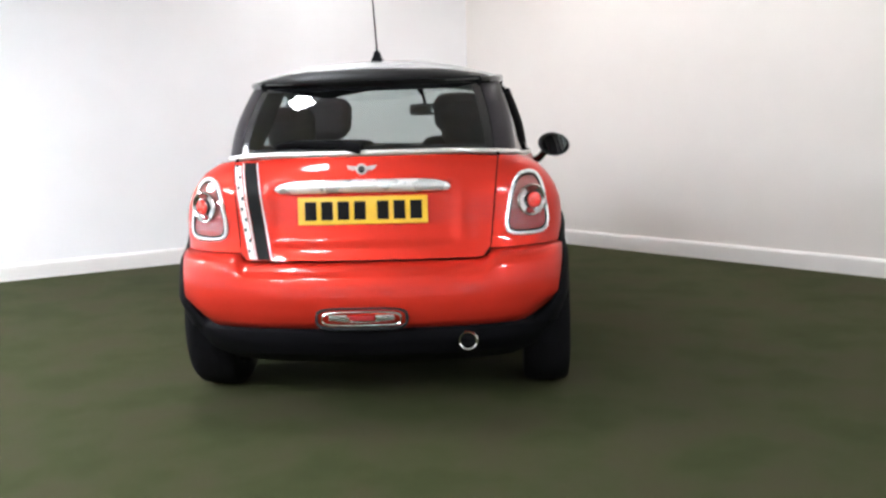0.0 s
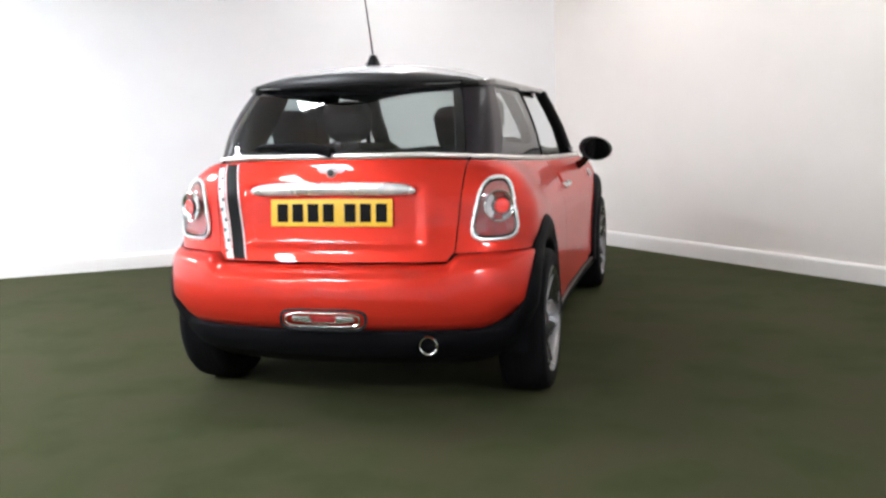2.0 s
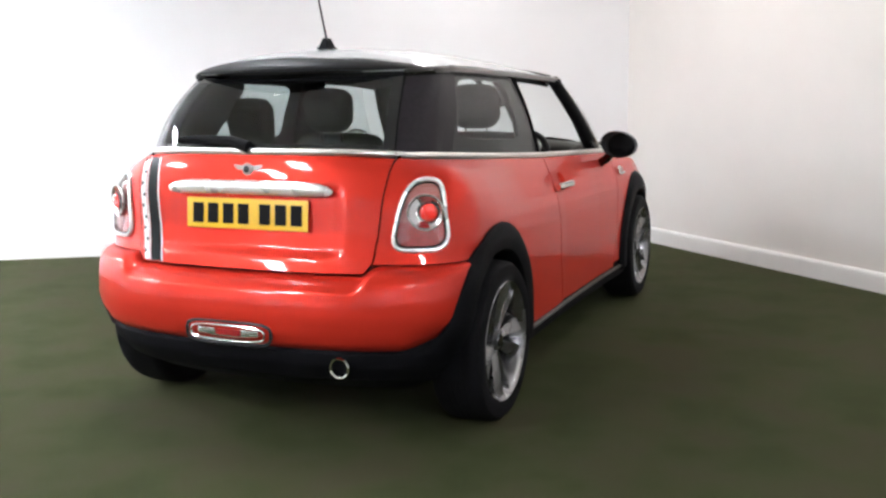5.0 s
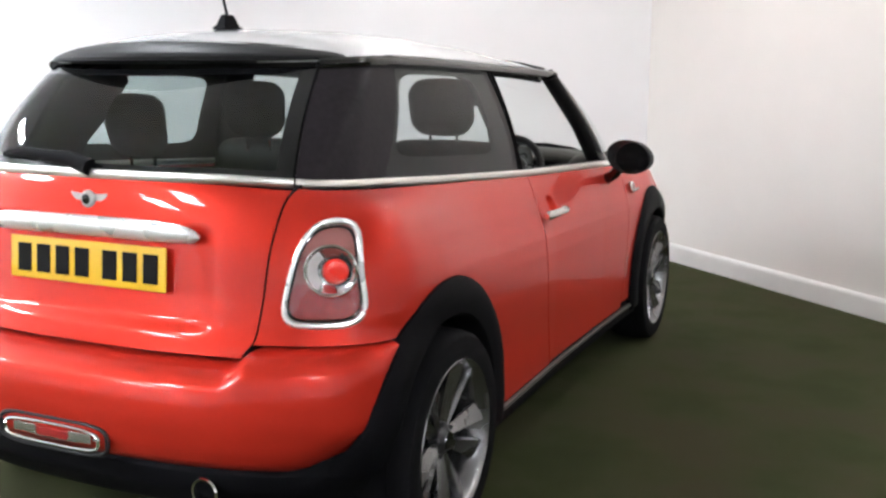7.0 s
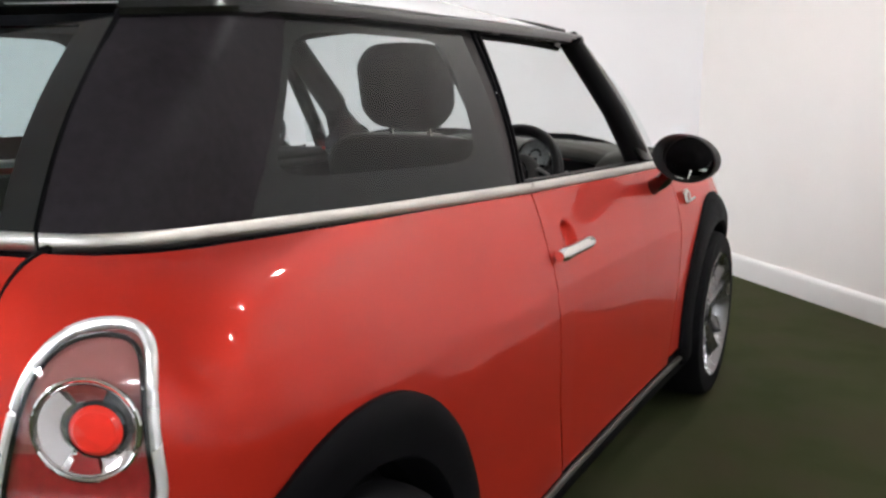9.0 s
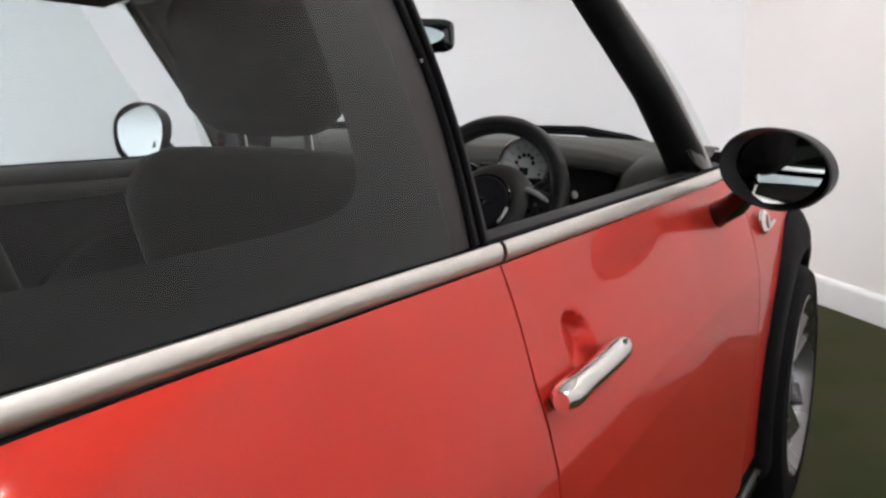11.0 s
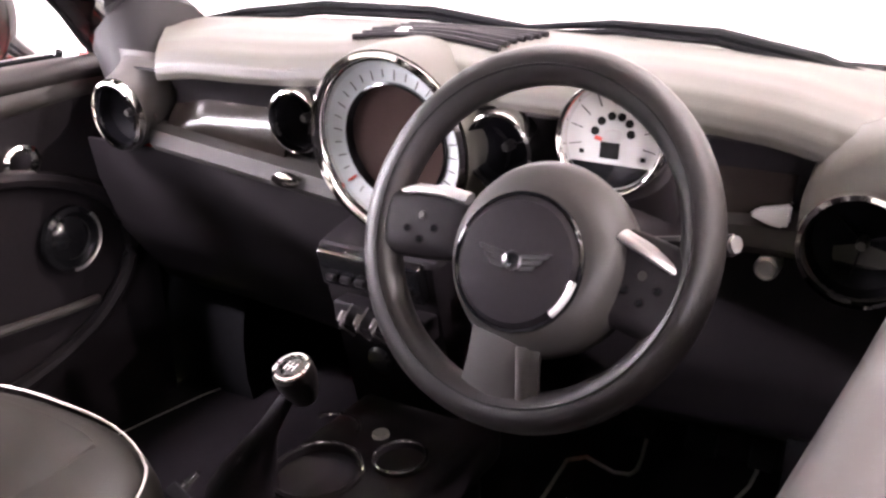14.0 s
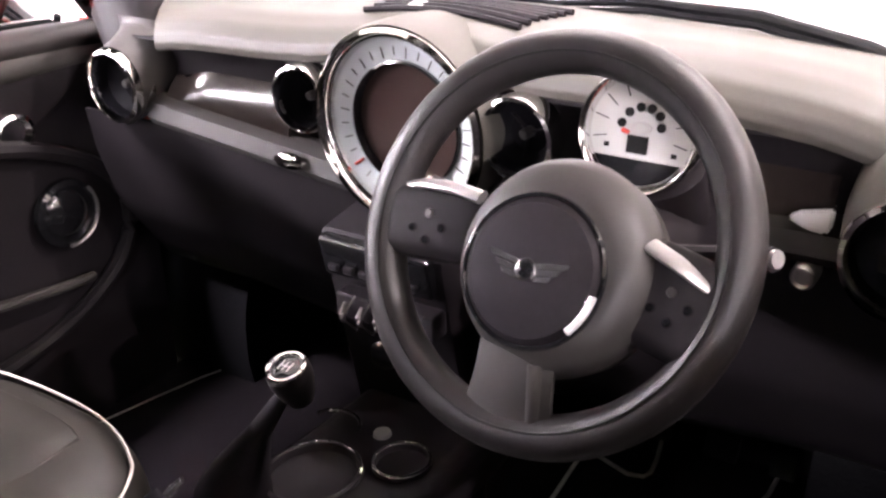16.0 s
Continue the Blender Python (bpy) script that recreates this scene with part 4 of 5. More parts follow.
def spoiler(u, v):
    """A black lip over the rear window, wrapped round to the roof's sides."""
    k = 2 * u - 1
    q = abs(k)
    prof = [(0.425, 1.379), (0.40, 1.379), (0.372, 1.375), (0.345, 1.364), (0.322, 1.347), (0.316, 1.337), (0.318, 1.327), (0.37, 1.318), (0.43, 1.322)]
    i = min(int(v * 8), 7)
    f = v * 8 - i
    y = prof[i][0] + (prof[i + 1][0] - prof[i][0]) * f
    z = prof[i][1] + (prof[i + 1][1] - prof[i][1]) * f
    wrap = 0.34 * (1 - max(1 - q ** 1.85, 0) ** 0.55)
    x = k * 0.530
    y = y + wrap * (0.86 if v < 0.2 else 0.93)
    drop = (z - 1.336) * (q ** 2.3) * (0.86 if v < 0.6 else 0.35)
    return Vector((x, min(y, 0.66 if v < 0.5 else 0.64), z - drop + 0.004 * (v < 0.01)))


part("roof_spoiler", sheet(spoiler, 60, 24), SPOILER_BLACK, tailgate, "black roof spoiler")

ant = part("aerial", join(block((0.048, 0.088, 0.010), Matrix.Translation((0, 0.738, 1.428)), 0.004), block((0.042, 0.080, 0.040), Matrix.Translation((0, 0.738, 1.449)), 0.006, 3, (0.45, 0.5))), BLACK_PLASTIC, roof_ob, "black fin-shaped roof aerial base")
part("mast", tube([(0, 0.737, 1.465), (0, 0.700, 1.57), (0, 0.655, 1.70), (0, 0.620, 1.80)], [0.0045, 0.0038, 0.003, 0.0025], 8), BLACK_PLASTIC, ant)

# front wipers lie on the scuttle
for x0, x1, x2 in ((-0.55, -0.30, 0.06), (0.02, 0.33, 0.60)):
    pts = [screen(0.5 + x / 1.4, 0.0) + Vector((0, -0.02, h)) for x, h in ((x0, 0.016), ((x0 + x1) / 2, 0.034), (x1, 0.040), ((x1 + x2) / 2, 0.034), (x2, 0.012))]
    wb = part("front_wiper", tube(pts, [0.004, 0.006, 0.008, 0.007, 0.008], 8), BLACK_PLASTIC, car, "black windscreen wiper")
    part("wiper_blade", tube([p + Vector((0, -0.004, -0.010)) for p in pts], 0.005, 6), RUBBER, wb)
part("scuttle_panel", sheet(lambda u, v: screen(0.06 + 0.88 * u, 0) + Vector((0, 0.10 * v - 0.01, -0.02 + 0.004 * v)), 24, 3, 0.01), BLACK_PLASTIC, car)


# -- wheels --
def build_wheel():
    w = part("wheel", lathe([(0.222, -0.095), (0.262, -0.100), (0.292, -0.096), (0.305, -0.080), (0.310, -0.055), (0.310, 0.055), (0.305, 0.082), (0.292, 0.097), (0.262, 0.102), (0.236, 0.099), (0.222, 0.094), (0.222, -0.095)], None, 72), RUBBER, car, "alloy wheel with low-profile black tyre")
    bits = []
    def piece(name, bm, mat, label=""):
        ob = link(name, bm, mat)
        ob.parent = w
        tagged(ob, label)
        bits.append(ob)
    grooves = join(*[lathe([(0.3095, h - 0.004), (0.3112, h - 0.003), (0.3112, h + 0.003), (0.3095, h + 0.004)], None, 60) for h in (-0.035, -0.012, 0.012, 0.035)])
    piece("tread", grooves, RUBBER)
    piece("rim", lathe([(0.226, -0.09), (0.205, -0.07), (0.198, 0.03), (0.206, 0.070), (0.222, 0.094), (0.230, 0.100), (0.233, 0.096), (0.224, 0.090), (0.2215, 0.080)], None, 64), ALLOY, "silver alloy rim")
    piece("barrel", lathe([(0.0, -0.03), (0.15, -0.03), (0.199, -0.02)], None, 48), UNDER)
    piece("brake_disc", lathe([(0.06, -0.012), (0.135, -0.012), (0.135, 0.0), (0.06, 0.0)], None, 48), STEEL, "steel brake disc")
    for k in range(5):
        for t in (-1, 1):
            a = radians(72 * k + t * 16 + 8)
            inner, outer = 0.030, 0.216
            def blade(u, v, t=t):
                r = inner + (outer - inner) * u
                half = 0.0080 + 0.0210 * u
                cx = (v - 0.5) * 2
                h = 0.056 + 0.030 * u - 0.016 * (cx * t * 0.5 + 0.5)
                return Vector((r, cx * half + t * 0.006 * (1 - u), h))
            bm = sheet(blade, 8, 4, 0.016)
            bm.transform(Matrix.Rotation(a, 4, "Z"))
            piece("spoke", bm, ALLOY, "")
        bm = lathe([(0.006, 0.040), (0.007, 0.060), (0.004, 0.062), (0, 0.062)], Matrix.Rotation(radians(72 * k + 44), 4, "Z") @ Matrix.Translation((0.048, 0, 0)), 10)
        piece("wheel_bolt", bm, ALLOY_DARK)
    piece("hub_cap", lathe([(0.044, 0.030), (0.042, 0.056), (0.032, 0.066), (0.028, 0.070), (0.0, 0.072)], None, 32), ALLOY_DARK, "dark hub")
    piece("cap_disc", lathe([(0.026, 0.0705), (0.024, 0.0745), (0, 0.075)], None, 28), GLOSS_BLACK)
    return w


def wheel_pose(x, y, turn, s):
    return Matrix.Translation((s * x, y, FLOOR_Z + WHEEL_R)) @ Matrix.Rotation(radians(90 * s), 4, "Y") @ Matrix.Rotation(radians(turn), 4, "Z")


first = build_wheel()
first.matrix_basis = wheel_pose(0.728, REAR_AXLE, 0, 1)
for x, y, turn, s in ((0.728, REAR_AXLE, 23, -1), (0.732, FRONT_AXLE, 40, 1), (0.732, FRONT_AXLE, 10, -1)):
    copy_thing(first, wheel_pose(x, y, turn, s))
# ---- car: cabin ----
# lining of the body's inside
def lining(u, v):
    z = 0.24 + v * 0.70
    y = 0.24 + u * 2.46
    zz = 0.24 + v * (belt_z(y) - 0.012 - 0.24)
    p = flank(y, min(max(zz, 0.3), belt_z(y) - 0.02))
    w = min(p.x - 0.055, 0.655)
    return Vector((w, y, zz - 0.012))


for s in (1, -1):
    part("door_card", flip(sheet(lining, 60, 14, 0.012), s), CONSOLE_BLACK, doors[s], "dark moulded door card")
    # padded top of the door, below the glass
    rail = [belt_side(y) + Vector((-0.045, 0, -0.010)) for y in np.linspace(1.57, 2.66, 16)]
    part("door_capping", flip(tube(rail, 0.030, 18, flat=0.7), s), CAP_GREY, doors[s], "grey padded door capping")
    part("door_upper", flip(sheet(lambda u, v: Vector((belt_side(1.64 + 1.06 * u).x - 0.066 - 0.010 * math.sin(math.pi * v), 1.64 + 1.06 * u, belt_z(1.64 + 1.06 * u) - 0.014 - 0.046 * v)), 20, 8, 0.004), s), TRIM_GREY, doors[s], "grey upper door trim")
    part("glass_slot", flip(tube([belt_side(y) + Vector((-0.012, 0, 0.006)) for y in np.linspace(1.575, 2.60, 16)], 0.007, 8), s), RUBBER, doors[s])
    lean = Vector((0, 0, 0)) if s > 0 else Vector((0.026, -0.045, 0))
    inner = [glass_side(1.575, h) + lean + Vector((-0.062 - 0.01 * h, 0.0, 0)) for h in np.linspace(-0.1, 1, 12)]
    part("pillar_cover", flip(tube(inner, 0.030 if s > 0 else 0.055, 12), s), DARK_TRIM, car, "dark centre pillar cover")
    rear_in = [glass_rear(math.pi / 2 * 0.92, h) + Vector((-0.055 - 0.025 * h, 0.12 + 0.02 * h, 0)) for h in np.linspace(0, 0.97, 14)]
    part("pillar_cover", flip(tube(rear_in, [0.10, 0.10, 0.10, 0.10, 0.10, 0.10, 0.10, 0.10, 0.10, 0.095, 0.09, 0.08, 0.07, 0.06], 24, flat=0.3, up=(1, 0, 0)), s), DARK_TRIM, car, "dark rear pillar cover")
    # seat belt hanging at the centre pillar
    belt = [(0.53, 1.50, 1.20), (0.545, 1.56, 1.0), (0.56, 1.60, 0.75), (0.57, 1.62, 0.45)]
    part("seat_belt", flip(sheet(lambda u, v: Vector(belt[min(int(u * 3), 2)]).lerp(Vector(belt[min(int(u * 3), 2) + 1]), u * 3 - min(int(u * 3), 2)) + Vector((0, 0.046 * (v - 0.5), 0)), 12, 2, 0.002), s), DARK_TRIM, car, "black seat belt")

part("cabin_floor", sheet(lambda u, v: Vector((-0.66 + 1.32 * u, 0.5 + 2.55 * v, 0.275 - 0.06 * smooth(0.3, 0.5, v) + 0.25 * smooth(0.975, 1.0, v))), 20, 40, 0.01), CARPET_IN, car, "black cabin carpet")
part("bulkhead", block((1.34, 0.03, 0.66), Matrix.Translation((0, 3.03, 0.56)), 0.01), UNDER, car)
part("rear_trim", sheet(lambda u, v: tail((2 * u - 1) * 0.5, 0.64 + 0.36 * v) + Vector((0, 0.05, 0)), 20, 6, 0.01), DARK_TRIM, tailgate)
part("parcel_shelf", block((1.06, 0.42, 0.025), Matrix.Translation((0, 0.56, 0.93)), 0.01), CARPET_IN, car, "black parcel shelf")
part("rear_backrest", block((1.10, 0.12, 0.52), Matrix.Translation((0, 0.86, 0.66)) @ Matrix.Rotation(radians(14), 4, "X"), 0.05, 5), SEAT_CLOTH, car, "dark rear seat backrest")
part("rear_cushion", block((1.10, 0.46, 0.16), Matrix.Translation((0, 1.12, 0.42)), 0.05, 5), SEAT_CLOTH, car, "dark rear seat cushion")


def padded(size, m, puff=0.03, bevel=0.05, n=14, pinch=0.0):
    """A cushion: a rounded box whose faces swell towards the middle."""
    bm = bmesh.new()
    bmesh.ops.create_cube(bm, size=1.0)
    bmesh.ops.subdivide_edges(bm, edges=bm.edges[:], cuts=n, use_grid_fill=True)
    half = [d / 2 for d in size]
    r = min(bevel, min(half) * 0.98)
    for q in bm.verts:
        p = Vector((q.co.x * size[0], q.co.y * size[1], q.co.z * size[2]))
        core = Vector([max(min(p[i], half[i] - r), -(half[i] - r)) for i in range(3)])
        d = p - core
        p = core + (d.normalized() * r if d.length > 1e-6 else d)
        k = [(1 - (2 * q.co[i]) ** 2) for i in range(3)]
        if abs(q.co.z) > 0.499:
            p.z += math.copysign(puff * k[0] * k[1], q.co.z)
        if abs(q.co.y) > 0.499:
            p.y += math.copysign(puff * 0.6 * k[0] * k[2], q.co.y)
        p.x *= 1 + pinch * (p.z / half[2])
        q.co = p
    bm.transform(m)
    return bm


for s in (1, -1):
    hm = Matrix.Translation((0.385 if s > 0 else -0.425, 0.79, 1.125)) @ Matrix.Rotation(radians(12), 4, "X")
    rest = part("rear_headrest", padded((0.225, 0.10, 0.190), hm, 0.012, 0.088, pinch=0.10), SEAT_CLOTH, car, "dark rounded rear headrest")
    for k in (-1, 1):
        part("headrest_post", tube([hm @ Vector((0.05 * k, 0, -0.08)), hm @ Vector((0.05 * k, 0, -0.26))], 0.006, 8), CHROME, rest)


def seat(s):
    x = 0.348 * s
    base = Matrix.Translation((x + (0.004 if s < 0 else 0), 1.975 if s > 0 else 1.994, 0.43)) @ Matrix.Rotation(radians(5), 4, "X")
    def nose(p):
        """rounds the front corners of the cushion in plan"""
        return Vector((p.x, p.y - 0.085 * min(abs(p.x) / 0.25, 1.05) ** 3 * smooth(-0.05, 0.27, p.y), p.z))
    def cushion(size, lift, puff, edge, n):
        bm = padded(size, Matrix.Translation((0, 0.01 if lift else 0, lift)), puff, edge, n)
        for q in bm.verts:
            q.co = base @ nose(q.co)
        return bm
    st = part("front_seat", cushion((0.50, 0.54, 0.17), 0, 0.015, 0.06, 14), SEAT_GREY, car, "grey leatherette front seat with pale piping")
    part("seat_insert", cushion((0.27, 0.42, 0.03), 0.082, 0.004, 0.014, 8), SEAT_GREY, st, "dark cloth seat centre")
    ring = [2 * math.pi * i / 200 for i in range(200)]
    loop = [base @ nose(Vector((math.copysign(0.19, math.cos(a)) * min(1, 4 * abs(math.cos(a))) + 0.050 * math.cos(a), math.copysign(0.21, math.sin(a)) * min(1, 4 * abs(math.sin(a))) + 0.050 * math.sin(a), 0.074))) for a in ring]
    part("piping", tube(loop, 0.0019, 6, True), PIPING, st, "pale piping")
    back = Matrix.Translation((x, 1.655 if s > 0 else 1.53, 0.735)) @ Matrix.Rotation(radians(17 if s > 0 else 20), 4, "X")
    part("backrest", padded((0.48, 0.13, 0.64), back, 0.012, 0.06), SEAT_GREY, st, "grey leatherette backrest")
    part("backrest_insert", padded((0.27, 0.02, 0.48), back @ Matrix.Translation((0, 0.068, 0.02)), 0.004, 0.01, 8), SEAT_CLOTH, st)
    head = Matrix.Translation((0.309 if s > 0 else -0.358, 1.610 if s > 0 else 1.36, 1.172 if s > 0 else 1.162)) @ Matrix.Rotation(radians(10), 4, "X")
    part("headrest", padded((0.255, 0.115, 0.190), head, 0.014, 0.090, pinch=0.03 if s > 0 else 0.09), SEAT_CLOTH, st, "dark rounded headrest")
    for k in (-1, 1):
        part("headrest_post", tube([head @ Vector((0.055 * k, 0, -0.08)), head @ Vector((0.055 * k, 0.0, -0.16))], 0.006, 10), CHROME, st, "chrome headrest post")
    part("seat_base", block((0.42, 0.46, 0.10), Matrix.Translation((x, 1.90, 0.31)), 0.02), UNDER, st)
    for k in (-1, 1):
        part("seat_rail", block((0.03, 0.56, 0.04), Matrix.Translation((x + 0.19 * k, 1.90, 0.25)), 0.005), UNDER, st)


seat(1)
seat(-1)

CABIN = Matrix(((0.94, 0, 0, 0.011), (0, 1.039, -0.041, -0.023), (0, -0.029, 0.976, 0.0945), (0, 0, 0, 1)))   # true seat of the dash and console in the shell
AIM = Matrix.Translation((-0.006, 0, -0.002)) @ CABIN


def cab(name, bm, material, parent, label="", sharp=35.0):
    bm.transform(AIM if name in ON_WHEEL or parent.name.startswith(("steering_wheel", "wheel_emblem")) else CABIN)
    return part(name, bm, material, parent, label, sharp)


ON_WHEEL = ("steering_wheel",)
buckle = cab("belt_buckle", block((0.028, 0.016, 0.05), Matrix.Translation((0.012, 2.070, 0.580)) @ Matrix.Rotation(radians(35), 4, "Y") @ Matrix.Rotation(radians(25), 4, "X"), 0.004), BLACK_PLASTIC, car, "belt buckle with chrome tongue")
cab("tongue", tube([(0.006, 2.064, 0.574), (0.018, 2.080, 0.596), (0.026, 2.088, 0.606)], [0.006, 0.007, 0.005], 8, flat=0.6), CHROME, buckle, "chrome tongue")
cab("stalk", tube([(0.0, 2.062, 0.565), (-0.03, 2.01, 0.50), (-0.07, 1.96, 0.40)], 0.009, 8), DARK_TRIM, buckle)

# -- dashboard --
def cowl_y(x):
    return 2.83 - 0.40 * abs(x) ** 2


PROFILE = [(0.0, 0.948), (0.35, 0.958), (0.65, 0.957), (0.82, 0.950), (0.93, 0.937), (0.985, 0.921), (1.0, 0.908), (0.99, 0.899), (0.95, 0.896)]


def dash_at(x, v):
    a, z = along(PROFILE, v)
    front = 2.498 + 0.010 * math.cos(x * 5)
    hood = 0.022 * math.exp(-((x - 0.345) / 0.13) ** 2) * smooth(0.3, 0.85, a)
    mid = 0.020 * math.exp(-(x / 0.14) ** 2) * smooth(0.3, 0.9, a)
    drop = (0.012 * smooth(0.36, 0.48, -x) if x < 0 else 0.015 * smooth(0.47, 0.59, x)) * smooth(0.15, 0.6, a)
    y1 = cowl_y(x)
    return Vector((x, y1 + (front - y1) * a, z + hood * 0.6 + mid - drop))


def dash_top(u, v):
    x0 = -0.430 - 0.19 * (1 - along(PROFILE, v)[0])
    return dash_at(x0 + (0.715 - x0) * u, v)


dash = cab("dashboard", sheet(dash_top, 90, 32, 0.006), DASH_GREY, car, "grey soft-touch dashboard with round chrome vents", 50)


def dash_face(u, v):
    y, z = along([(2.512, 0.903), (2.545, 0.898), (2.552, 0.86), (2.548, 0.80), (2.53, 0.778)], v)
    return Vector((-0.50 + 1.15 * u, y, z))


cab("dash_face", sheet(dash_face, 30, 12, 0.004), RECESS_BLACK, dash, "dark recessed dash face")


def lip_z(x):
    return 0.809 - 0.10 * (0.475 - abs(x)) if abs(x) < 0.475 else 0.809


def dash_lip(u, v):
    x = -0.462 + 1.082 * u
    q = along([(2.545, 0.010), (2.515, 0.014), (2.492, 0.006), (2.486, -0.016), (2.494, -0.027), (2.52, -0.032)], v)
    return Vector((x, q[0], lip_z(x) + q[1]))


cab("dash_lip", sheet(dash_lip, 40, 15, 0.004), TRIM_GREY, dash, "grey lower dash rail")


def dash_knee(u, v):
    x = -0.64 + 1.28 * u
    q = along([(2.515, -0.034), (2.520, -0.10), (2.545, -0.20), (2.62, -0.32), (2.75, -0.42)], v)
    return Vector((x, q[0], lip_z(x) + q[1]))


cab("glovebox", sheet(dash_knee, 30, 16, 0.006), CONSOLE_BLACK, dash, "dark lower dash and glovebox")


def piano(x0, x1, z0, z1, taper):
    """A gloss panel rolled back towards its top edge, one end tapered."""
    def fn(u, v):
        x = x0 + (x1 - x0) * u
        hi = z1 - taper * (1 - smooth(0.0, 0.35, u))
        return Vector((x, 2.514 + 0.012 * v + 0.010 * v * v, max(z0, lip_z(x) + 0.012) + (hi - max(z0, lip_z(x) + 0.012)) * v))
    return sheet(fn, 24, 14, 0.004)


cab("trim_panel", piano(-0.445, -0.212, 0.775, 0.858, 0.014), PIANO, dash, "gloss piano-black trim panel")
cab("trim_panel", piano(0.505, 0.418, 0.780, 0.862, 0.0), PIANO, dash, "gloss piano-black trim panel")
cab("trim_line", tube([(0.430, 2.524, 0.8425), (0.505, 2.520, 0.8365)], 0.0016, 6), SATIN, dash)
# pale reflection in the gloss trim panel, shaped as a silver plate
cab("trim_reflection", slab([(0.4657, 0.8277), (0.4752, 0.8376), (0.5117, 0.8467), (0.5107, 0.8235), (0.5046, 0.8167), (0.4862, 0.8189)], 0.006, Matrix.Translation((0, 2.492, 0)) @ FACE_BACK, 0.003), BADGE, dash, "pale reflection in the trim panel, built as a plate")
cab("glovebox_button", lathe([(0.027, 0), (0.025, 0.006), (0.012, 0.010), (0, 0.010)], Matrix.Translation((-0.188, 2.486, 0.773)) @ FACE_BACK @ Matrix.Diagonal((1, 0.42, 1, 1)), 24), CHROME, dash, "chrome glovebox button")


def vent(x, y, z, r, hood, shift=(0, 0)):
    """hood: how far the moulding round it swells, 0 for none; shift: where its crown leans"""
    m = Matrix.Translation((x, y, z)) @ FACE_BACK
    v = cab("air_vent", lathe([(r * 1.0, -0.02), (r * 1.02, 0.004), (r * 0.98, 0.012), (r * 0.90, 0.014), (r * 0.85, 0.008), (r * 0.84, -0.004)], m, 40), CHROME, dash, "round chrome-ringed air vent")
    cab("bowl", lathe([(r * 0.85, 0.004), (r * 0.80, -0.014), (r * 0.5, -0.026), (0, -0.028)], m, 32), BLACK_PLASTIC, v)
    hub = cab("vent_knob", lathe([(0.0065, -0.027), (0.0060, -0.012), (0.0045, -0.009), (0, -0.009)], m, 16), STEEL, v)
    for k in range(3):
        cab("vane", block((r * 0.78, 0.0022, 0.006), m @ Matrix.Rotation(radians(18 + 120 * k), 4, "Z") @ Matrix.Translation((r * 0.40, 0, -0.024)), 0.0008, 1), RECESS_BLACK, hub)
    if hood:
        prof = [(0.0, 0.002), (0.35, -0.003), (0.75, -0.018), (1.0, -0.05), (0.95, -0.10), (0.6, -0.16), (0.2, -0.2)]
        def swell(u, k):
            a = 2 * math.pi * u
            f, depth = prof[round(k * 6)]
            return m @ Vector((r * (1 + hood * f) * math.cos(a) + shift[0] * f, r * (1 + hood * f) * math.sin(a) + shift[1] * f, depth))
        cab("vent_hood", sheet(swell, 40, 6, loop=True), DASH_GREY, dash, "grey moulded vent hood", 60)


vent(-0.507, 2.480, 0.834, 0.054, 0)


def column(u, v):
    """The moulding that rises from the passenger's vent into the windscreen pillar."""
    a, t = 2 * math.pi * u, smooth(0.0, 1.0, v)
    c = Vector((-0.507, 2.478, 0.834)).lerp(Vector((-0.535, 2.580, 0.908)), v)
    c.y += 0.030 * math.sin(math.pi * v)
    turn = radians(72) * t
    across, up = 0.0565 + 0.006 * v, 0.0565 - 0.014 * v
    return c + Vector((across * math.cos(a), -up * math.sin(a) * math.sin(turn), up * math.sin(a) * math.cos(turn)))


cab("vent_column", sheet(column, 40, 12, loop=True), TRIM_GREY, dash, "grey vent column rising into the pillar", 60)
vent(-0.166, 2.498, 0.8585, 0.0445, 0)
vent(0.1575, 2.494, 0.8590, 0.0490, 0)
vent(0.586, 2.464, 0.818, 0.062, 0.40, (0.020, 0.036))
slot = Matrix.Translation((0.612, 2.512, 0.915)) @ Matrix.Rotation(radians(-12), 4, "X") @ Matrix.Diagonal((1.0, 0.42, 1, 1))
grille = cab("side_demister", lathe([(0.034, -0.004), (0.032, 0.003), (0.029, 0.002), (0, 0.0015)], slot, 28), RECESS_BLACK, dash, "dark oval side window demister")
for k in (-1, 0, 1):
    cab("slat", block((0.050, 0.006, 0.002), slot @ Matrix.Translation((0, 0.017 * k, 0.003))), DARK_TRIM, grille)

# centre dial
m = Matrix.Translation((0.0, 2.476, 0.848)) @ FACE_BACK
dial = cab("centre_dial", lathe([(0.100, -0.09), (0.121, -0.06), (0.1235, -0.006), (0.121, 0.006), (0.116, 0.010), (0.110, 0.005), (0.1065, -0.006), (0.1055, -0.014)], m, 64), CHROME, dash, "large central dial with chrome ring and dark screen")
cab("dial_scale", lathe([(0.1060, -0.011), (0.102, -0.011), (0.081, -0.018), (0.079, -0.019)], m, 64), DIAL_BLUE, dial, "pale speed scale ring")
cab("screen_bezel", lathe([(0.0795, -0.019), (0.079, -0.014), (0.0765, -0.013), (0.0745, -0.026)], m, 56), GLOSS_BLACK, dial)
cab("screen", lathe([(0.075, -0.025), (0.03, -0.0235), (0, -0.023)], m, 56), SCREEN, dial, "dark round display, switched off")
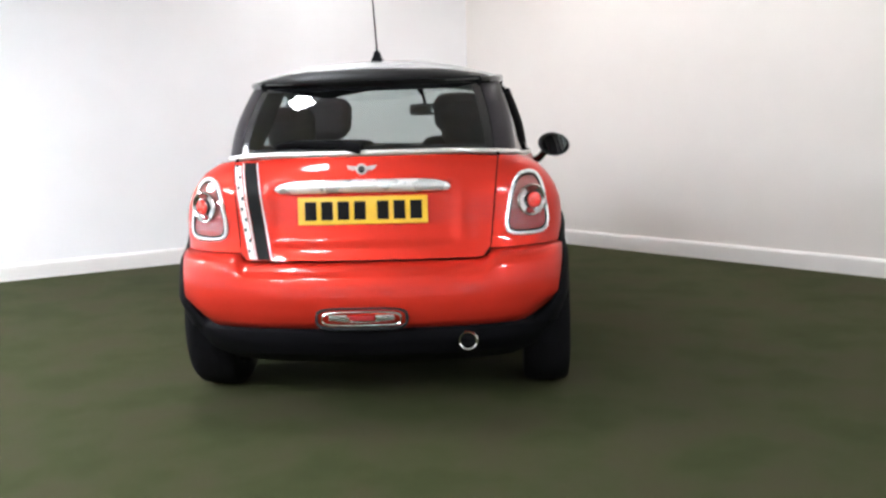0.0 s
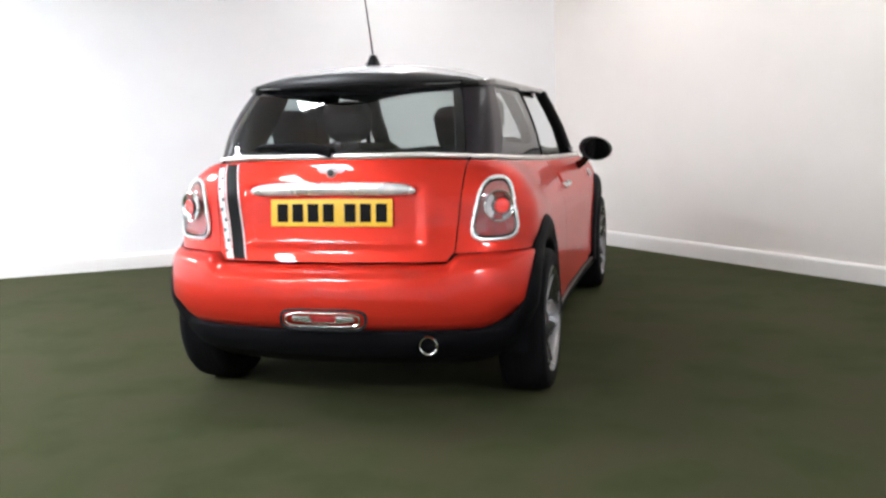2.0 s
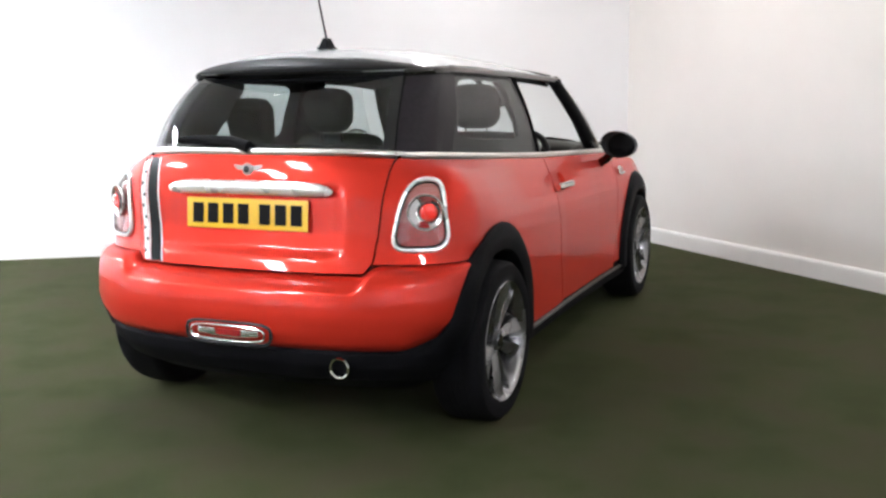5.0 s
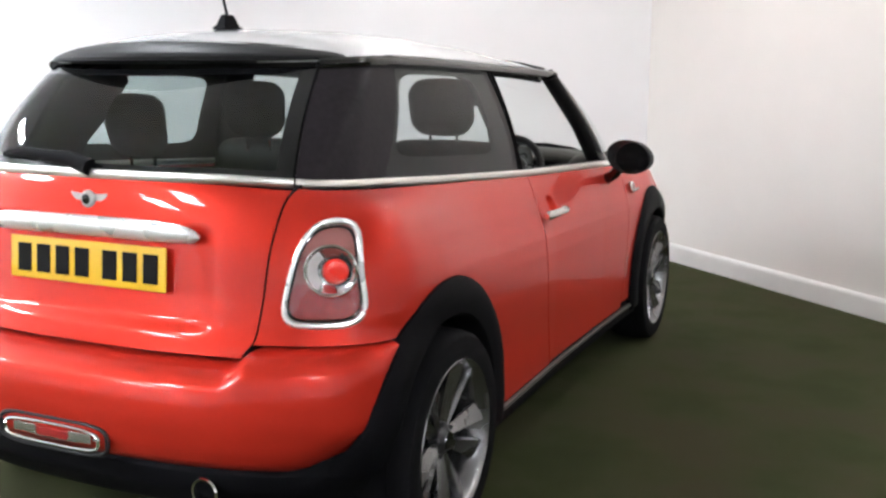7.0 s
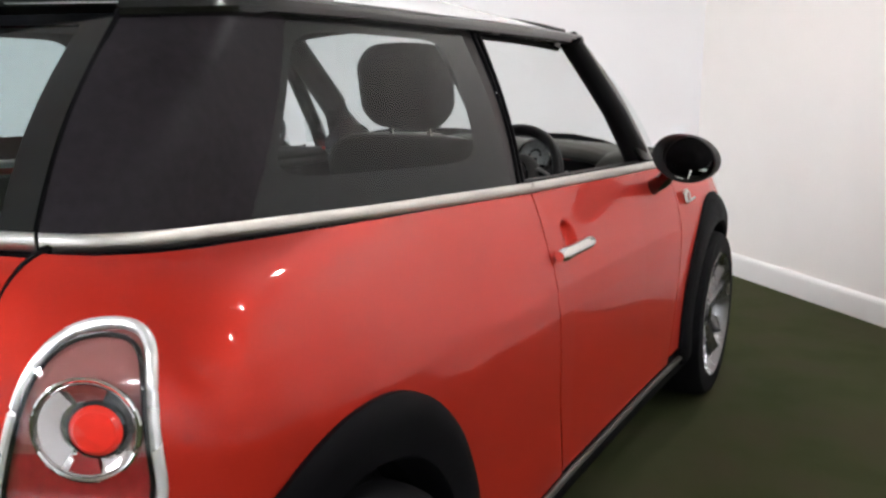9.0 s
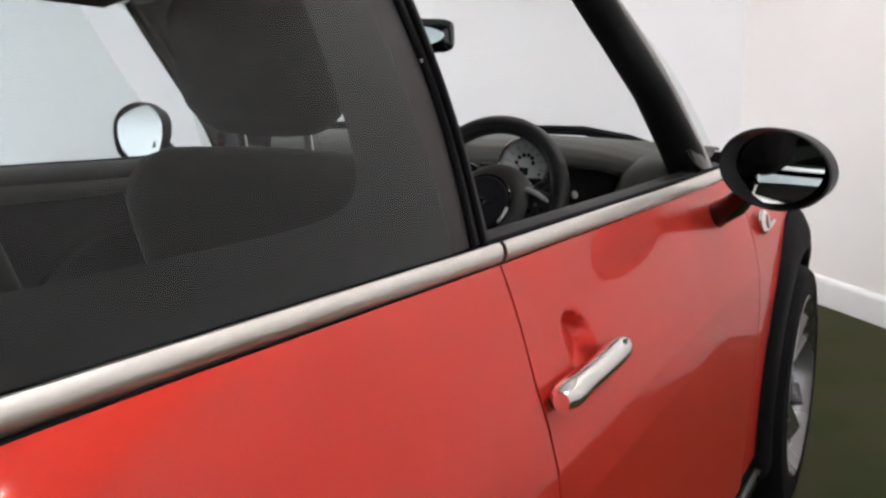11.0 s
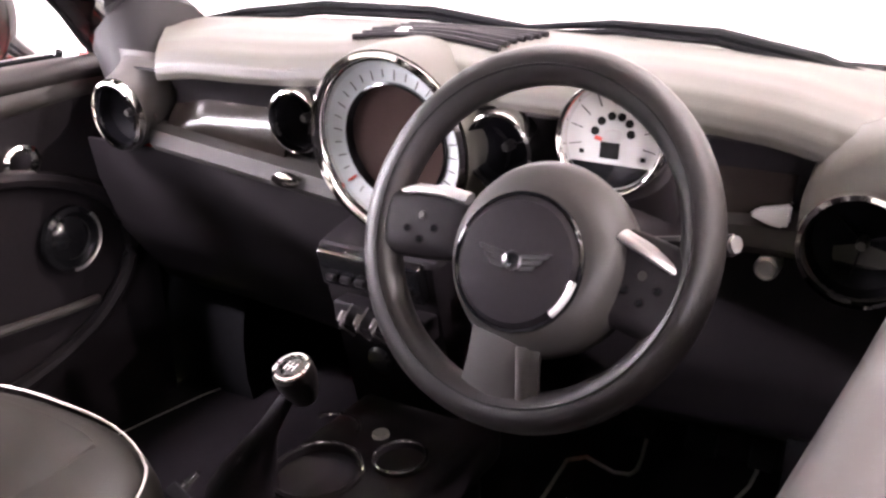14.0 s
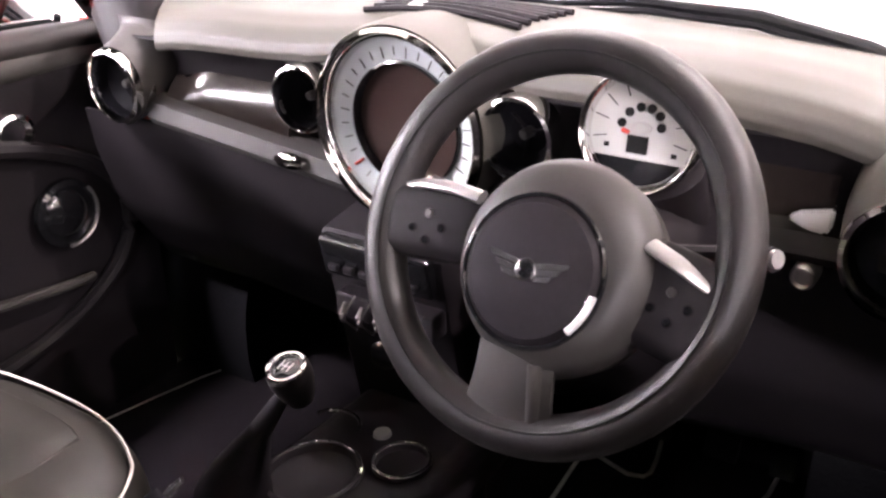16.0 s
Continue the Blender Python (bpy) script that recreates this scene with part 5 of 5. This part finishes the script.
for k in range(26):
    a = radians(-50 + 280 * k / 25)
    cab("tick", block((0.0016, 0.001, 0.013 if k % 2 else 0.018), m @ Matrix.Rotation(math.pi / 2 - a, 4, "Z").inverted() @ Matrix.Translation((0, 0.0925, -0.0132)) @ Matrix.Rotation(radians(90), 4, "X"), 0), STEEL, dial)
cab("dial_housing", lathe([(0.1235, 0.002), (0.1265, -0.010), (0.1275, -0.05), (0.125, -0.11)], m, 56), DASH_GREY, dash)
cab("dial_needle", tube([m @ Vector((-0.066, -0.052, -0.014)), m @ Vector((-0.078, -0.060, -0.011))], 0.002, 6), INK_RED, dial)

# defroster grille on top of the dash
for k in range(7):
    y = 2.575 + 0.022 * k
    pts = [(x, y - 0.45 * x * x, dash_at(x, tab((cowl_y(x) - (y - 0.45 * x * x)) / (cowl_y(x) - 2.50), (0, 0.35, 0.65, 0.82, 0.93, 1.0), (0, 0.125, 0.25, 0.375, 0.5, 0.75))).z + 0.004) for x in np.linspace(-0.115, 0.115, 11)]
    cab("grille_slat", tube(pts, 0.0042, 6), DARK_TRIM, dash)
cab("light_sensor", lathe([(0.018, 0), (0.016, 0.006), (0.008, 0.010), (0, 0.010)], Matrix.Translation((-0.05, 2.600, 0.966)), 20), SATIN, dash)

# rev counter on the steering column
m = Matrix.Translation((0.3405, 2.405, 0.9175)) @ Matrix.Rotation(radians(-12), 4, "X") @ FACE_BACK @ Matrix.Scale(0.89, 4)
tacho = cab("rev_counter", lathe([(0.046, -0.07), (0.062, -0.05), (0.067, -0.01), (0.0680, 0.006), (0.0655, 0.010), (0.0610, 0.006), (0.0580, -0.006)], m, 48), CHROME, dash, "round rev counter with white face")
cab("dial_face", lathe([(0.0595, -0.005), (0.03, -0.004), (0, -0.004)], m, 48), DIAL, tacho, "white dial face")
cab("lower_display", slab([(0.057 * math.cos(a), 0.057 * math.sin(a)) for a in np.linspace(radians(211), radians(329), 16)], 0.003, m @ Matrix.Translation((0, 0, -0.004)), 0), GLOSS_BLACK, tacho)
cab("display", block((0.024, 0.019, 0.003), m @ Matrix.Translation((-0.002, -0.014, -0.003)), 0.0008, 1), INK, tacho)
for x, y in ((-0.0222, 0.007), (-0.0150, 0.0190), (-0.0030, 0.0255), (0.0095, 0.0255), (0.0195, 0.0190), (0.0225, 0.0070)):
    cab("warning_light", lathe([(0.0050, 0), (0.0050, 0.002), (0, 0.0022)], m @ Matrix.Translation((x, y, -0.0035)), 12), INK, tacho)
for k in range(9):
    a = radians(-12 + 204 * k / 8)
    cab("tick", block((0.016, 0.0011, 0.001), m @ Matrix.Rotation(a, 4, "Z") @ Matrix.Translation((0.047, 0, -0.0035)), 0), INK, tacho)
cab("tacho_needle", tube([m @ Vector((-0.020, 0.0, 0.0)), m @ Vector((-0.012, -0.002, 0.0))], 0.0022, 6), INK_RED, tacho)
for x, y in ((-0.037, -0.018), (0.040, -0.020)):
    cab("gauge_mark", block((0.006, 0.005, 0.001), m @ Matrix.Translation((x, y, -0.0035)), 0), INK, tacho)
cab("dial_logo", lathe([(0.010, 0), (0.010, 0.0015), (0.006, 0.0015)], m @ Matrix.Translation((0, 0.004, -0.0035)) @ Matrix.Diagonal((1.2, 0.7, 1, 1)), 24), SATIN, tacho)
cab("column_shroud", tube([(0.355, 2.27, 0.838), (0.352, 2.36, 0.812), (0.350, 2.52, 0.79)], [0.042, 0.046, 0.06], 20), DARK_TRIM, dash, "dark steering column shroud")
cab("tacho_neck", tube([(0.348, 2.43, 0.875), (0.35, 2.45, 0.82)], 0.05, 18), DARK_TRIM, dash)
for s in (1, -1):
    st = cab("stalk", tube([(0.355 + 0.05 * s, 2.30, 0.85), (0.355 + 0.11 * s, 2.285, 0.868), (0.355 + 0.156 * s, 2.27, 0.881)], [0.008, 0.008, 0.010], 10), DARK_TRIM, dash, "column stalk")
    cab("stalk_end", tube([(0.355 + 0.148 * s, 2.273, 0.879), (0.355 + 0.160 * s, 2.268, 0.883)], 0.0075, 12), SATIN, st)
cab("start_button", lathe([(0.0135, -0.03), (0.0135, 0.006), (0.011, 0.009), (0.0085, 0.006), (0, 0.006)], Matrix.Translation((0.491, 2.490, 0.770)) @ FACE_BACK, 24), SATIN, dash, "round satin start button")

# -- steering wheel --
W = Matrix.Translation((0.350, 2.226, 0.8775)) @ Matrix.Rotation(radians(-27.5), 4, "X") @ FACE_BACK
rim = [W @ Vector((0.1545 * math.cos(a), 0.1545 * math.sin(a), 0)) for a in [2 * math.pi * i / 72 for i in range(72)]]
wheel = cab("steering_wheel", tube(rim, 0.0185, 16, True, up=W.to_3x3() @ Vector((0, 0, 1))), LEATHER, car, "black leather three-spoke steering wheel")
H = W @ Matrix.Translation((0.009, -0.025, 0))
cab("hub_cover", lathe([(0.0, 0.030), (0.058, 0.032), (0.066, 0.030), (0.079, 0.021), (0.087, 0.004), (0.085, -0.02), (0.06, -0.05)], W @ Matrix.Translation((0.0165, -0.0185, 0)), 48), SOFT_GREY, wheel, "grey domed hub cover")
cab("airbag_pad", lathe([(0.057, 0.026), (0.0565, 0.034), (0.052, 0.0385), (0.03, 0.042), (0, 0.0425)], H, 48), DARK_TRIM, wheel, "dark round airbag pad")
cab("pad_ring", tube([H @ Vector((0.0585 * math.cos(a), 0.0585 * math.sin(a), 0.033)) for a in [2 * math.pi * i / 48 for i in range(48)]], 0.0026, 6, True), GLOSS_BLACK, wheel)
# highlight on the pad's ring, modelled as a short silver arc
cab("ring_glint", tube([H @ Vector((0.0560 * math.cos(a), 0.0560 * math.sin(a), 0.038)) for a in np.linspace(radians(-42), radians(-8), 8)], 0.0032, 6), BADGE, wheel)
eb = cab("wheel_emblem", lathe([(0.0088, 0.041), (0.0088, 0.0445), (0.0075, 0.045), (0.0062, 0.0435), (0, 0.0435)], H, 24), ALLOY, wheel, "silver winged emblem")
for s in (1, -1):
    for k in range(3):
        wing = slab([(0.007, 0.0065 - 0.005 * k), (0.035 - 0.006 * k, 0.0110 - 0.0060 * k), (0.032 - 0.006 * k, 0.0060 - 0.0060 * k), (0.007, 0.0020 - 0.005 * k)], 0.0025, None, 0.0005)
        wing.transform(H @ Matrix.Translation((0, 0, 0.0415)) @ Matrix.Scale(s, 4, (1, 0, 0)))
        cab("wing", wing, ALLOY, eb)
cab("emblem_disc", lathe([(0.0066, 0.0448), (0.004, 0.0456), (0, 0.0458)], H, 20), GLOSS_BLACK, eb)


def spoke(p, q, w_in, w_out, mat, lift=0.0, name="spoke", label="", thick=0.012):
    """A softly domed bar in the wheel's plane from p to q."""
    d = Vector((q[0] - p[0], q[1] - p[1], 0)).normalized()
    n = Vector((-d.y, d.x, 0))
    def fn(u, v):
        w = w_in + (w_out - w_in) * u * u
        c = 2 * v - 1
        return W @ (Vector((p[0] + (q[0] - p[0]) * u, p[1] + (q[1] - p[1]) * u, 0.014 - 0.014 * u + lift - 0.006 * c * c)) + n * c * w / 2)
    cab(name, sheet(fn, 12, 8, thick), mat, wheel, label)


for x, y, w, h, turn in ((0.118, -0.026, 0.084, 0.080, -14), (-0.106, -0.006, 0.096, 0.062, 4)):
    pod = padded((w, h, 0.024), W @ Matrix.Translation((x, y, 0.002)) @ Matrix.Rotation(radians(turn), 4, "Z"), 0.003, 0.011, 10)
    cab("spoke", pod, RECESS_BLACK, wheel, "dark rounded spoke with push buttons", 60)
cab("spoke_trim", tube([W @ Vector(p) for p in ((0.090, 0.014, 0.016), (0.112, 0.006, 0.018), (0.135, -0.005, 0.012), (0.150, -0.014, 0.002))], [0.0085, 0.0085, 0.0075, 0.006], 14, flat=0.6), SATIN, wheel, "satin silver spoke trim")
cab("spoke_trim", tube([W @ Vector(p) for p in ((-0.060, 0.022, 0.014), (-0.085, 0.025, 0.016), (-0.118, 0.024, 0.012), (-0.148, 0.018, 0.002))], [0.0085, 0.0080, 0.0065, 0.005], 14, flat=0.6), SATIN, wheel, "satin silver spoke trim")
cab("rim_seam", tube([W @ Vector((0.1500 * math.cos(a), 0.1500 * math.sin(a), 0.0180)) for a in [2 * math.pi * i / 72 for i in range(72)]], 0.0011, 6, True), RECESS_BLACK, wheel, "stitched rim seam")
spoke((0.006, -0.085), (0.004, -0.152), 0.060, 0.078, SOFT_GREY, 0, "spoke", "grey lower steering wheel spoke")
spoke((0.024, -0.095), (0.029, -0.150), 0.013, 0.016, SOFT_GREY, 0.0105, "spoke_trim", "grey spoke trim", 0.0015)
for cx, cy in ((0.114, -0.026), (-0.104, -0.010)):
    for dx, dy in ((0.0, 0.010), (0.015, 0.0), (-0.013, -0.004), (0.002, -0.012)):
        cab("button", lathe([(0.0040, 0), (0.0040, 0.004), (0.003, 0.0055), (0, 0.0055)], W @ Matrix.Translation((cx + dx, cy + dy, 0.0135)), 12), STEEL if dx == 0.0 else GLOSS_BLACK, wheel)

# -- centre stack and console --
cab("console_tower", block((0.20, 0.16, 0.30), Matrix.Translation((0, 2.53, 0.585)) @ Matrix.Rotation(radians(10), 4, "X"), 0.02), DARK_TRIM, dash, "dark centre stack")
cab("radio_panel", block((0.165, 0.02, 0.055), Matrix.Translation((0.0, 2.424, 0.690)) @ Matrix.Rotation(radians(10), 4, "X"), 0.006), GLOSS_BLACK, dash, "gloss black radio panel")
for k in range(6):
    cab("radio_button", block((0.016, 0.008, 0.010), Matrix.Translation((-0.06 + 0.024 * k, 2.412, 0.678)), 0.002, 1), DARK_TRIM, dash)
cab("toggle_panel", block((0.15, 0.03, 0.035), Matrix.Translation((0.02, 2.418, 0.632)), 0.006), DARK_TRIM, dash)
for k in range(5):
    x = -0.035 + 0.026 * k
    tg = cab("toggle", tube([(x, 2.402, 0.638), (x, 2.393, 0.628), (x, 2.394, 0.616)], [0.004, 0.005, 0.003], 8), STEEL, dash, "chrome toggle switch")
    cab("guard", tube([(x + 0.013, 2.404, 0.650), (x + 0.013, 2.376, 0.632), (x + 0.013, 2.402, 0.604)], 0.0016, 6), STEEL, tg)
cab("heater_knob", lathe([(0.020, 0), (0.020, 0.010), (0.016, 0.014), (0, 0.014)], Matrix.Translation((0.0, 2.432, 0.562)) @ FACE_BACK, 24), GLOSS_BLACK, dash)
console = cab("centre_console", block((0.20, 1.02, 0.24), Matrix.Translation((0.022, 1.98, 0.345)), 0.035, 4), CONSOLE_BLACK, car, "dark centre console with cup holders")
def cup(x, y, z, r, mat, name="cup_holder"):
    cab(name, lathe([(r * 1.08, -0.002), (r * 1.08, 0.003), (r, 0.005), (r * 0.95, 0.003), (r * 0.93, -0.05), (0, -0.05)], Matrix.Translation((x, y, z)), 36), mat, console, "round cup holder")
cup(0.000, 2.280, 0.472, 0.056, CONSOLE_BLACK)
cup(0.078, 2.352, 0.470, 0.034, CONSOLE_BLACK)
cab("cup_rim", tube([(0.078 + 0.035 * math.cos(a), 2.352 + 0.035 * math.sin(a), 0.475) for a in [2 * math.pi * i / 36 for i in range(36)]], 0.0020, 6, True), CHROME, console, "thin chrome cup rim")
cab("cup_rim", tube([(0.057 * math.cos(a), 2.280 + 0.057 * math.sin(a), 0.477) for a in np.linspace(radians(20), radians(150), 24)], 0.0026, 6), CHROME, console)
cab("console_front", block((0.22, 0.24, 0.08), Matrix.Translation((0.03, 2.40, 0.425)), 0.03, 4), CONSOLE_BLACK, console)
lever = cab("gear_lever", tube([(-0.060, 2.212, 0.462), (-0.045, 2.213, 0.500), (-0.008, 2.217, 0.570), (0.030, 2.224, 0.628)], [0.046, 0.034, 0.013, 0.008], 20), DARK_TRIM, console, "leather gear gaiter and chrome-topped knob")
cab("knob", lathe([(0.0, -0.045), (0.014, -0.042), (0.020, -0.025), (0.0235, -0.008), (0.0235, 0.004), (0.020, 0.009), (0.015, 0.010)], Matrix.Translation((0.0385, 2.226, 0.655)) @ Matrix.Rotation(radians(18), 4, "X"), 32), LEATHER, lever)
KN = Matrix.Translation((0.0385, 2.226, 0.655)) @ Matrix.Rotation(radians(18), 4, "X")
cab("knob_ring", tube([KN @ Vector((0.0195 * math.cos(a), 0.0195 * math.sin(a), 0.009)) for a in [2 * math.pi * i / 36 for i in range(36)]], 0.0030, 8, True), CHROME, lever, "chrome knob ring")
cap = cab("knob_cap", lathe([(0.0185, 0.008), (0.010, 0.0105), (0, 0.011)], KN, 24), GLOSS_BLACK, lever, "dark knob cap with shift pattern")
for x in (-0.006, 0.0, 0.006):
    cab("gate_line", block((0.0012, 0.012, 0.001), KN @ Matrix.Translation((x, 0, 0.0112))), SATIN, cap)
cab("gate_line", block((0.0132, 0.0012, 0.001), KN @ Matrix.Translation((0, 0, 0.0113))), SATIN, cap)
cab("gaiter_ring", tube([(-0.042 + 0.036 * math.cos(a), 2.366 + 0.030 * math.sin(a), 0.476) for a in np.linspace(radians(10), radians(165), 20)], 0.0024, 6), CHROME, console, "chrome ring of the small socket")
cab("console_button", lathe([(0.012, 0), (0.011, 0.005), (0, 0.006)], Matrix.Translation((0.018, 2.389, 0.466)), 16), SATIN, console)
cab("handbrake", tube([(-0.045, 1.78, 0.47), (-0.045, 1.95, 0.515), (-0.045, 2.05, 0.53)], [0.018, 0.016, 0.019], 12), LEATHER, console, "leather handbrake lever")

# mats with pale piping
for pts in ([(0.135, 2.66), (0.130, 2.722), (0.122, 2.835), (0.147, 2.858), (0.204, 2.839), (0.228, 2.846), (0.234, 2.862), (0.230, 2.898), (0.215, 2.967)], [(0.345, 3.03), (0.375, 3.027), (0.396, 3.0), (0.407, 2.95), (0.406, 2.905), (0.396, 2.86)]):
    part("mat_piping", tube([(x, y, 0.230) for x, y in pts], 0.0036, 6), PIPING, car, "pale mat piping")
part("footwell_mat", block((0.40, 0.62, 0.012), Matrix.Translation((0.34, 2.66, 0.222)), 0.004), CARPET_IN, car, "black driver's mat")
part("footwell_mat", block((0.40, 0.62, 0.012), Matrix.Translation((-0.36, 2.66, 0.222)), 0.004), CARPET_IN, car, "black passenger's mat")
part("mat_piping", tube([(-0.622, 2.42, 0.230), (-0.6187, 2.509, 0.230), (-0.600, 2.594, 0.230), (-0.576, 2.696, 0.230), (-0.548, 2.775, 0.230)], 0.0016, 6), PIPING, car)
for x, w in ((0.24, 0.05), (0.34, 0.05), (0.43, 0.035)):
    pd = part("pedal", block((w, 0.012, 0.07), Matrix.Translation((x, 2.86, 0.34)) @ Matrix.Rotation(radians(-30), 4, "X"), 0.004), RUBBER, car, "black rubber pedal")
    part("pedal_arm", tube([(x, 2.87, 0.36), (x, 2.95, 0.50), (x, 2.93, 0.68)], 0.008, 8), UNDER, pd)

# -- door card furniture --
for s in (1, -1):
    spk = part("speaker", flip(lathe([(0.056, 0.002), (0.054, 0.010), (0.046, 0.014), (0.041, 0.006), (0.030, 0.016), (0.0, 0.022)], Matrix.Translation((0.628, 2.510, 0.614)) @ Matrix.Rotation(radians(-90), 4, "Y"), 36), s), GLOSS_BLACK, doors[s], "round black door speaker")
    part("speaker_ring", flip(tube([(0.612, 2.510 + 0.051 * math.cos(a), 0.614 + 0.051 * math.sin(a)) for a in np.linspace(radians(-100), radians(40), 20)], 0.003, 6), s), SATIN, spk)
    part("tweeter", flip(lathe([(0.034, 0.0), (0.033, 0.010), (0.026, 0.014), (0.02, 0.006), (0, 0.008)], Matrix.Translation((0.632, 2.450, 0.760)) @ Matrix.Rotation(radians(-90), 4, "Y"), 30), s), CHROME, doors[s], "chrome-ringed door handle pod")
    loop = [(0.622, 2.29 + 0.34 * math.cos(a), 0.58 + 0.175 * math.sin(a)) for a in [2 * math.pi * i / 60 for i in range(60)]]
    part("door_oval", flip(tube(loop, 0.013, 8, True), s), CONSOLE_BLACK, doors[s], "dark oval door moulding")
    part("door_pull", flip(tube([(0.606, 2.17, 0.560), (0.588, 2.31, 0.535), (0.592, 2.45, 0.515), (0.61, 2.53, 0.50)], 0.008, 10), s), TRIM_GREY, doors[s], "grey door pull")

# rear-view mirror
rv = part("rear_view_mirror", padded((0.215, 0.035, 0.066), Matrix.Translation((0.075, 2.40, 1.188)) @ Matrix.Rotation(radians(14), 4, "Z"), 0.004, 0.03, 10), GLOSS_BLACK, car, "black rear-view mirror")
part("mirror_glass", lathe([(1.0, -0.002), (0.98, 0.0), (0, 0.0)], Matrix.Translation((0.079, 2.3790, 1.188)) @ Matrix.Rotation(radians(14), 4, "Z") @ FACE_BACK @ Matrix.Diagonal((0.092, 0.024, 1, 1)), 40), MIRROR, rv, "mirror glass")
part("mirror_stem", tube([(0.072, 2.41, 1.19), (0.06, 2.37, 1.27), (0.04, 2.31, 1.325)], [0.010, 0.010, 0.022], 10), BLACK_PLASTIC, rv)
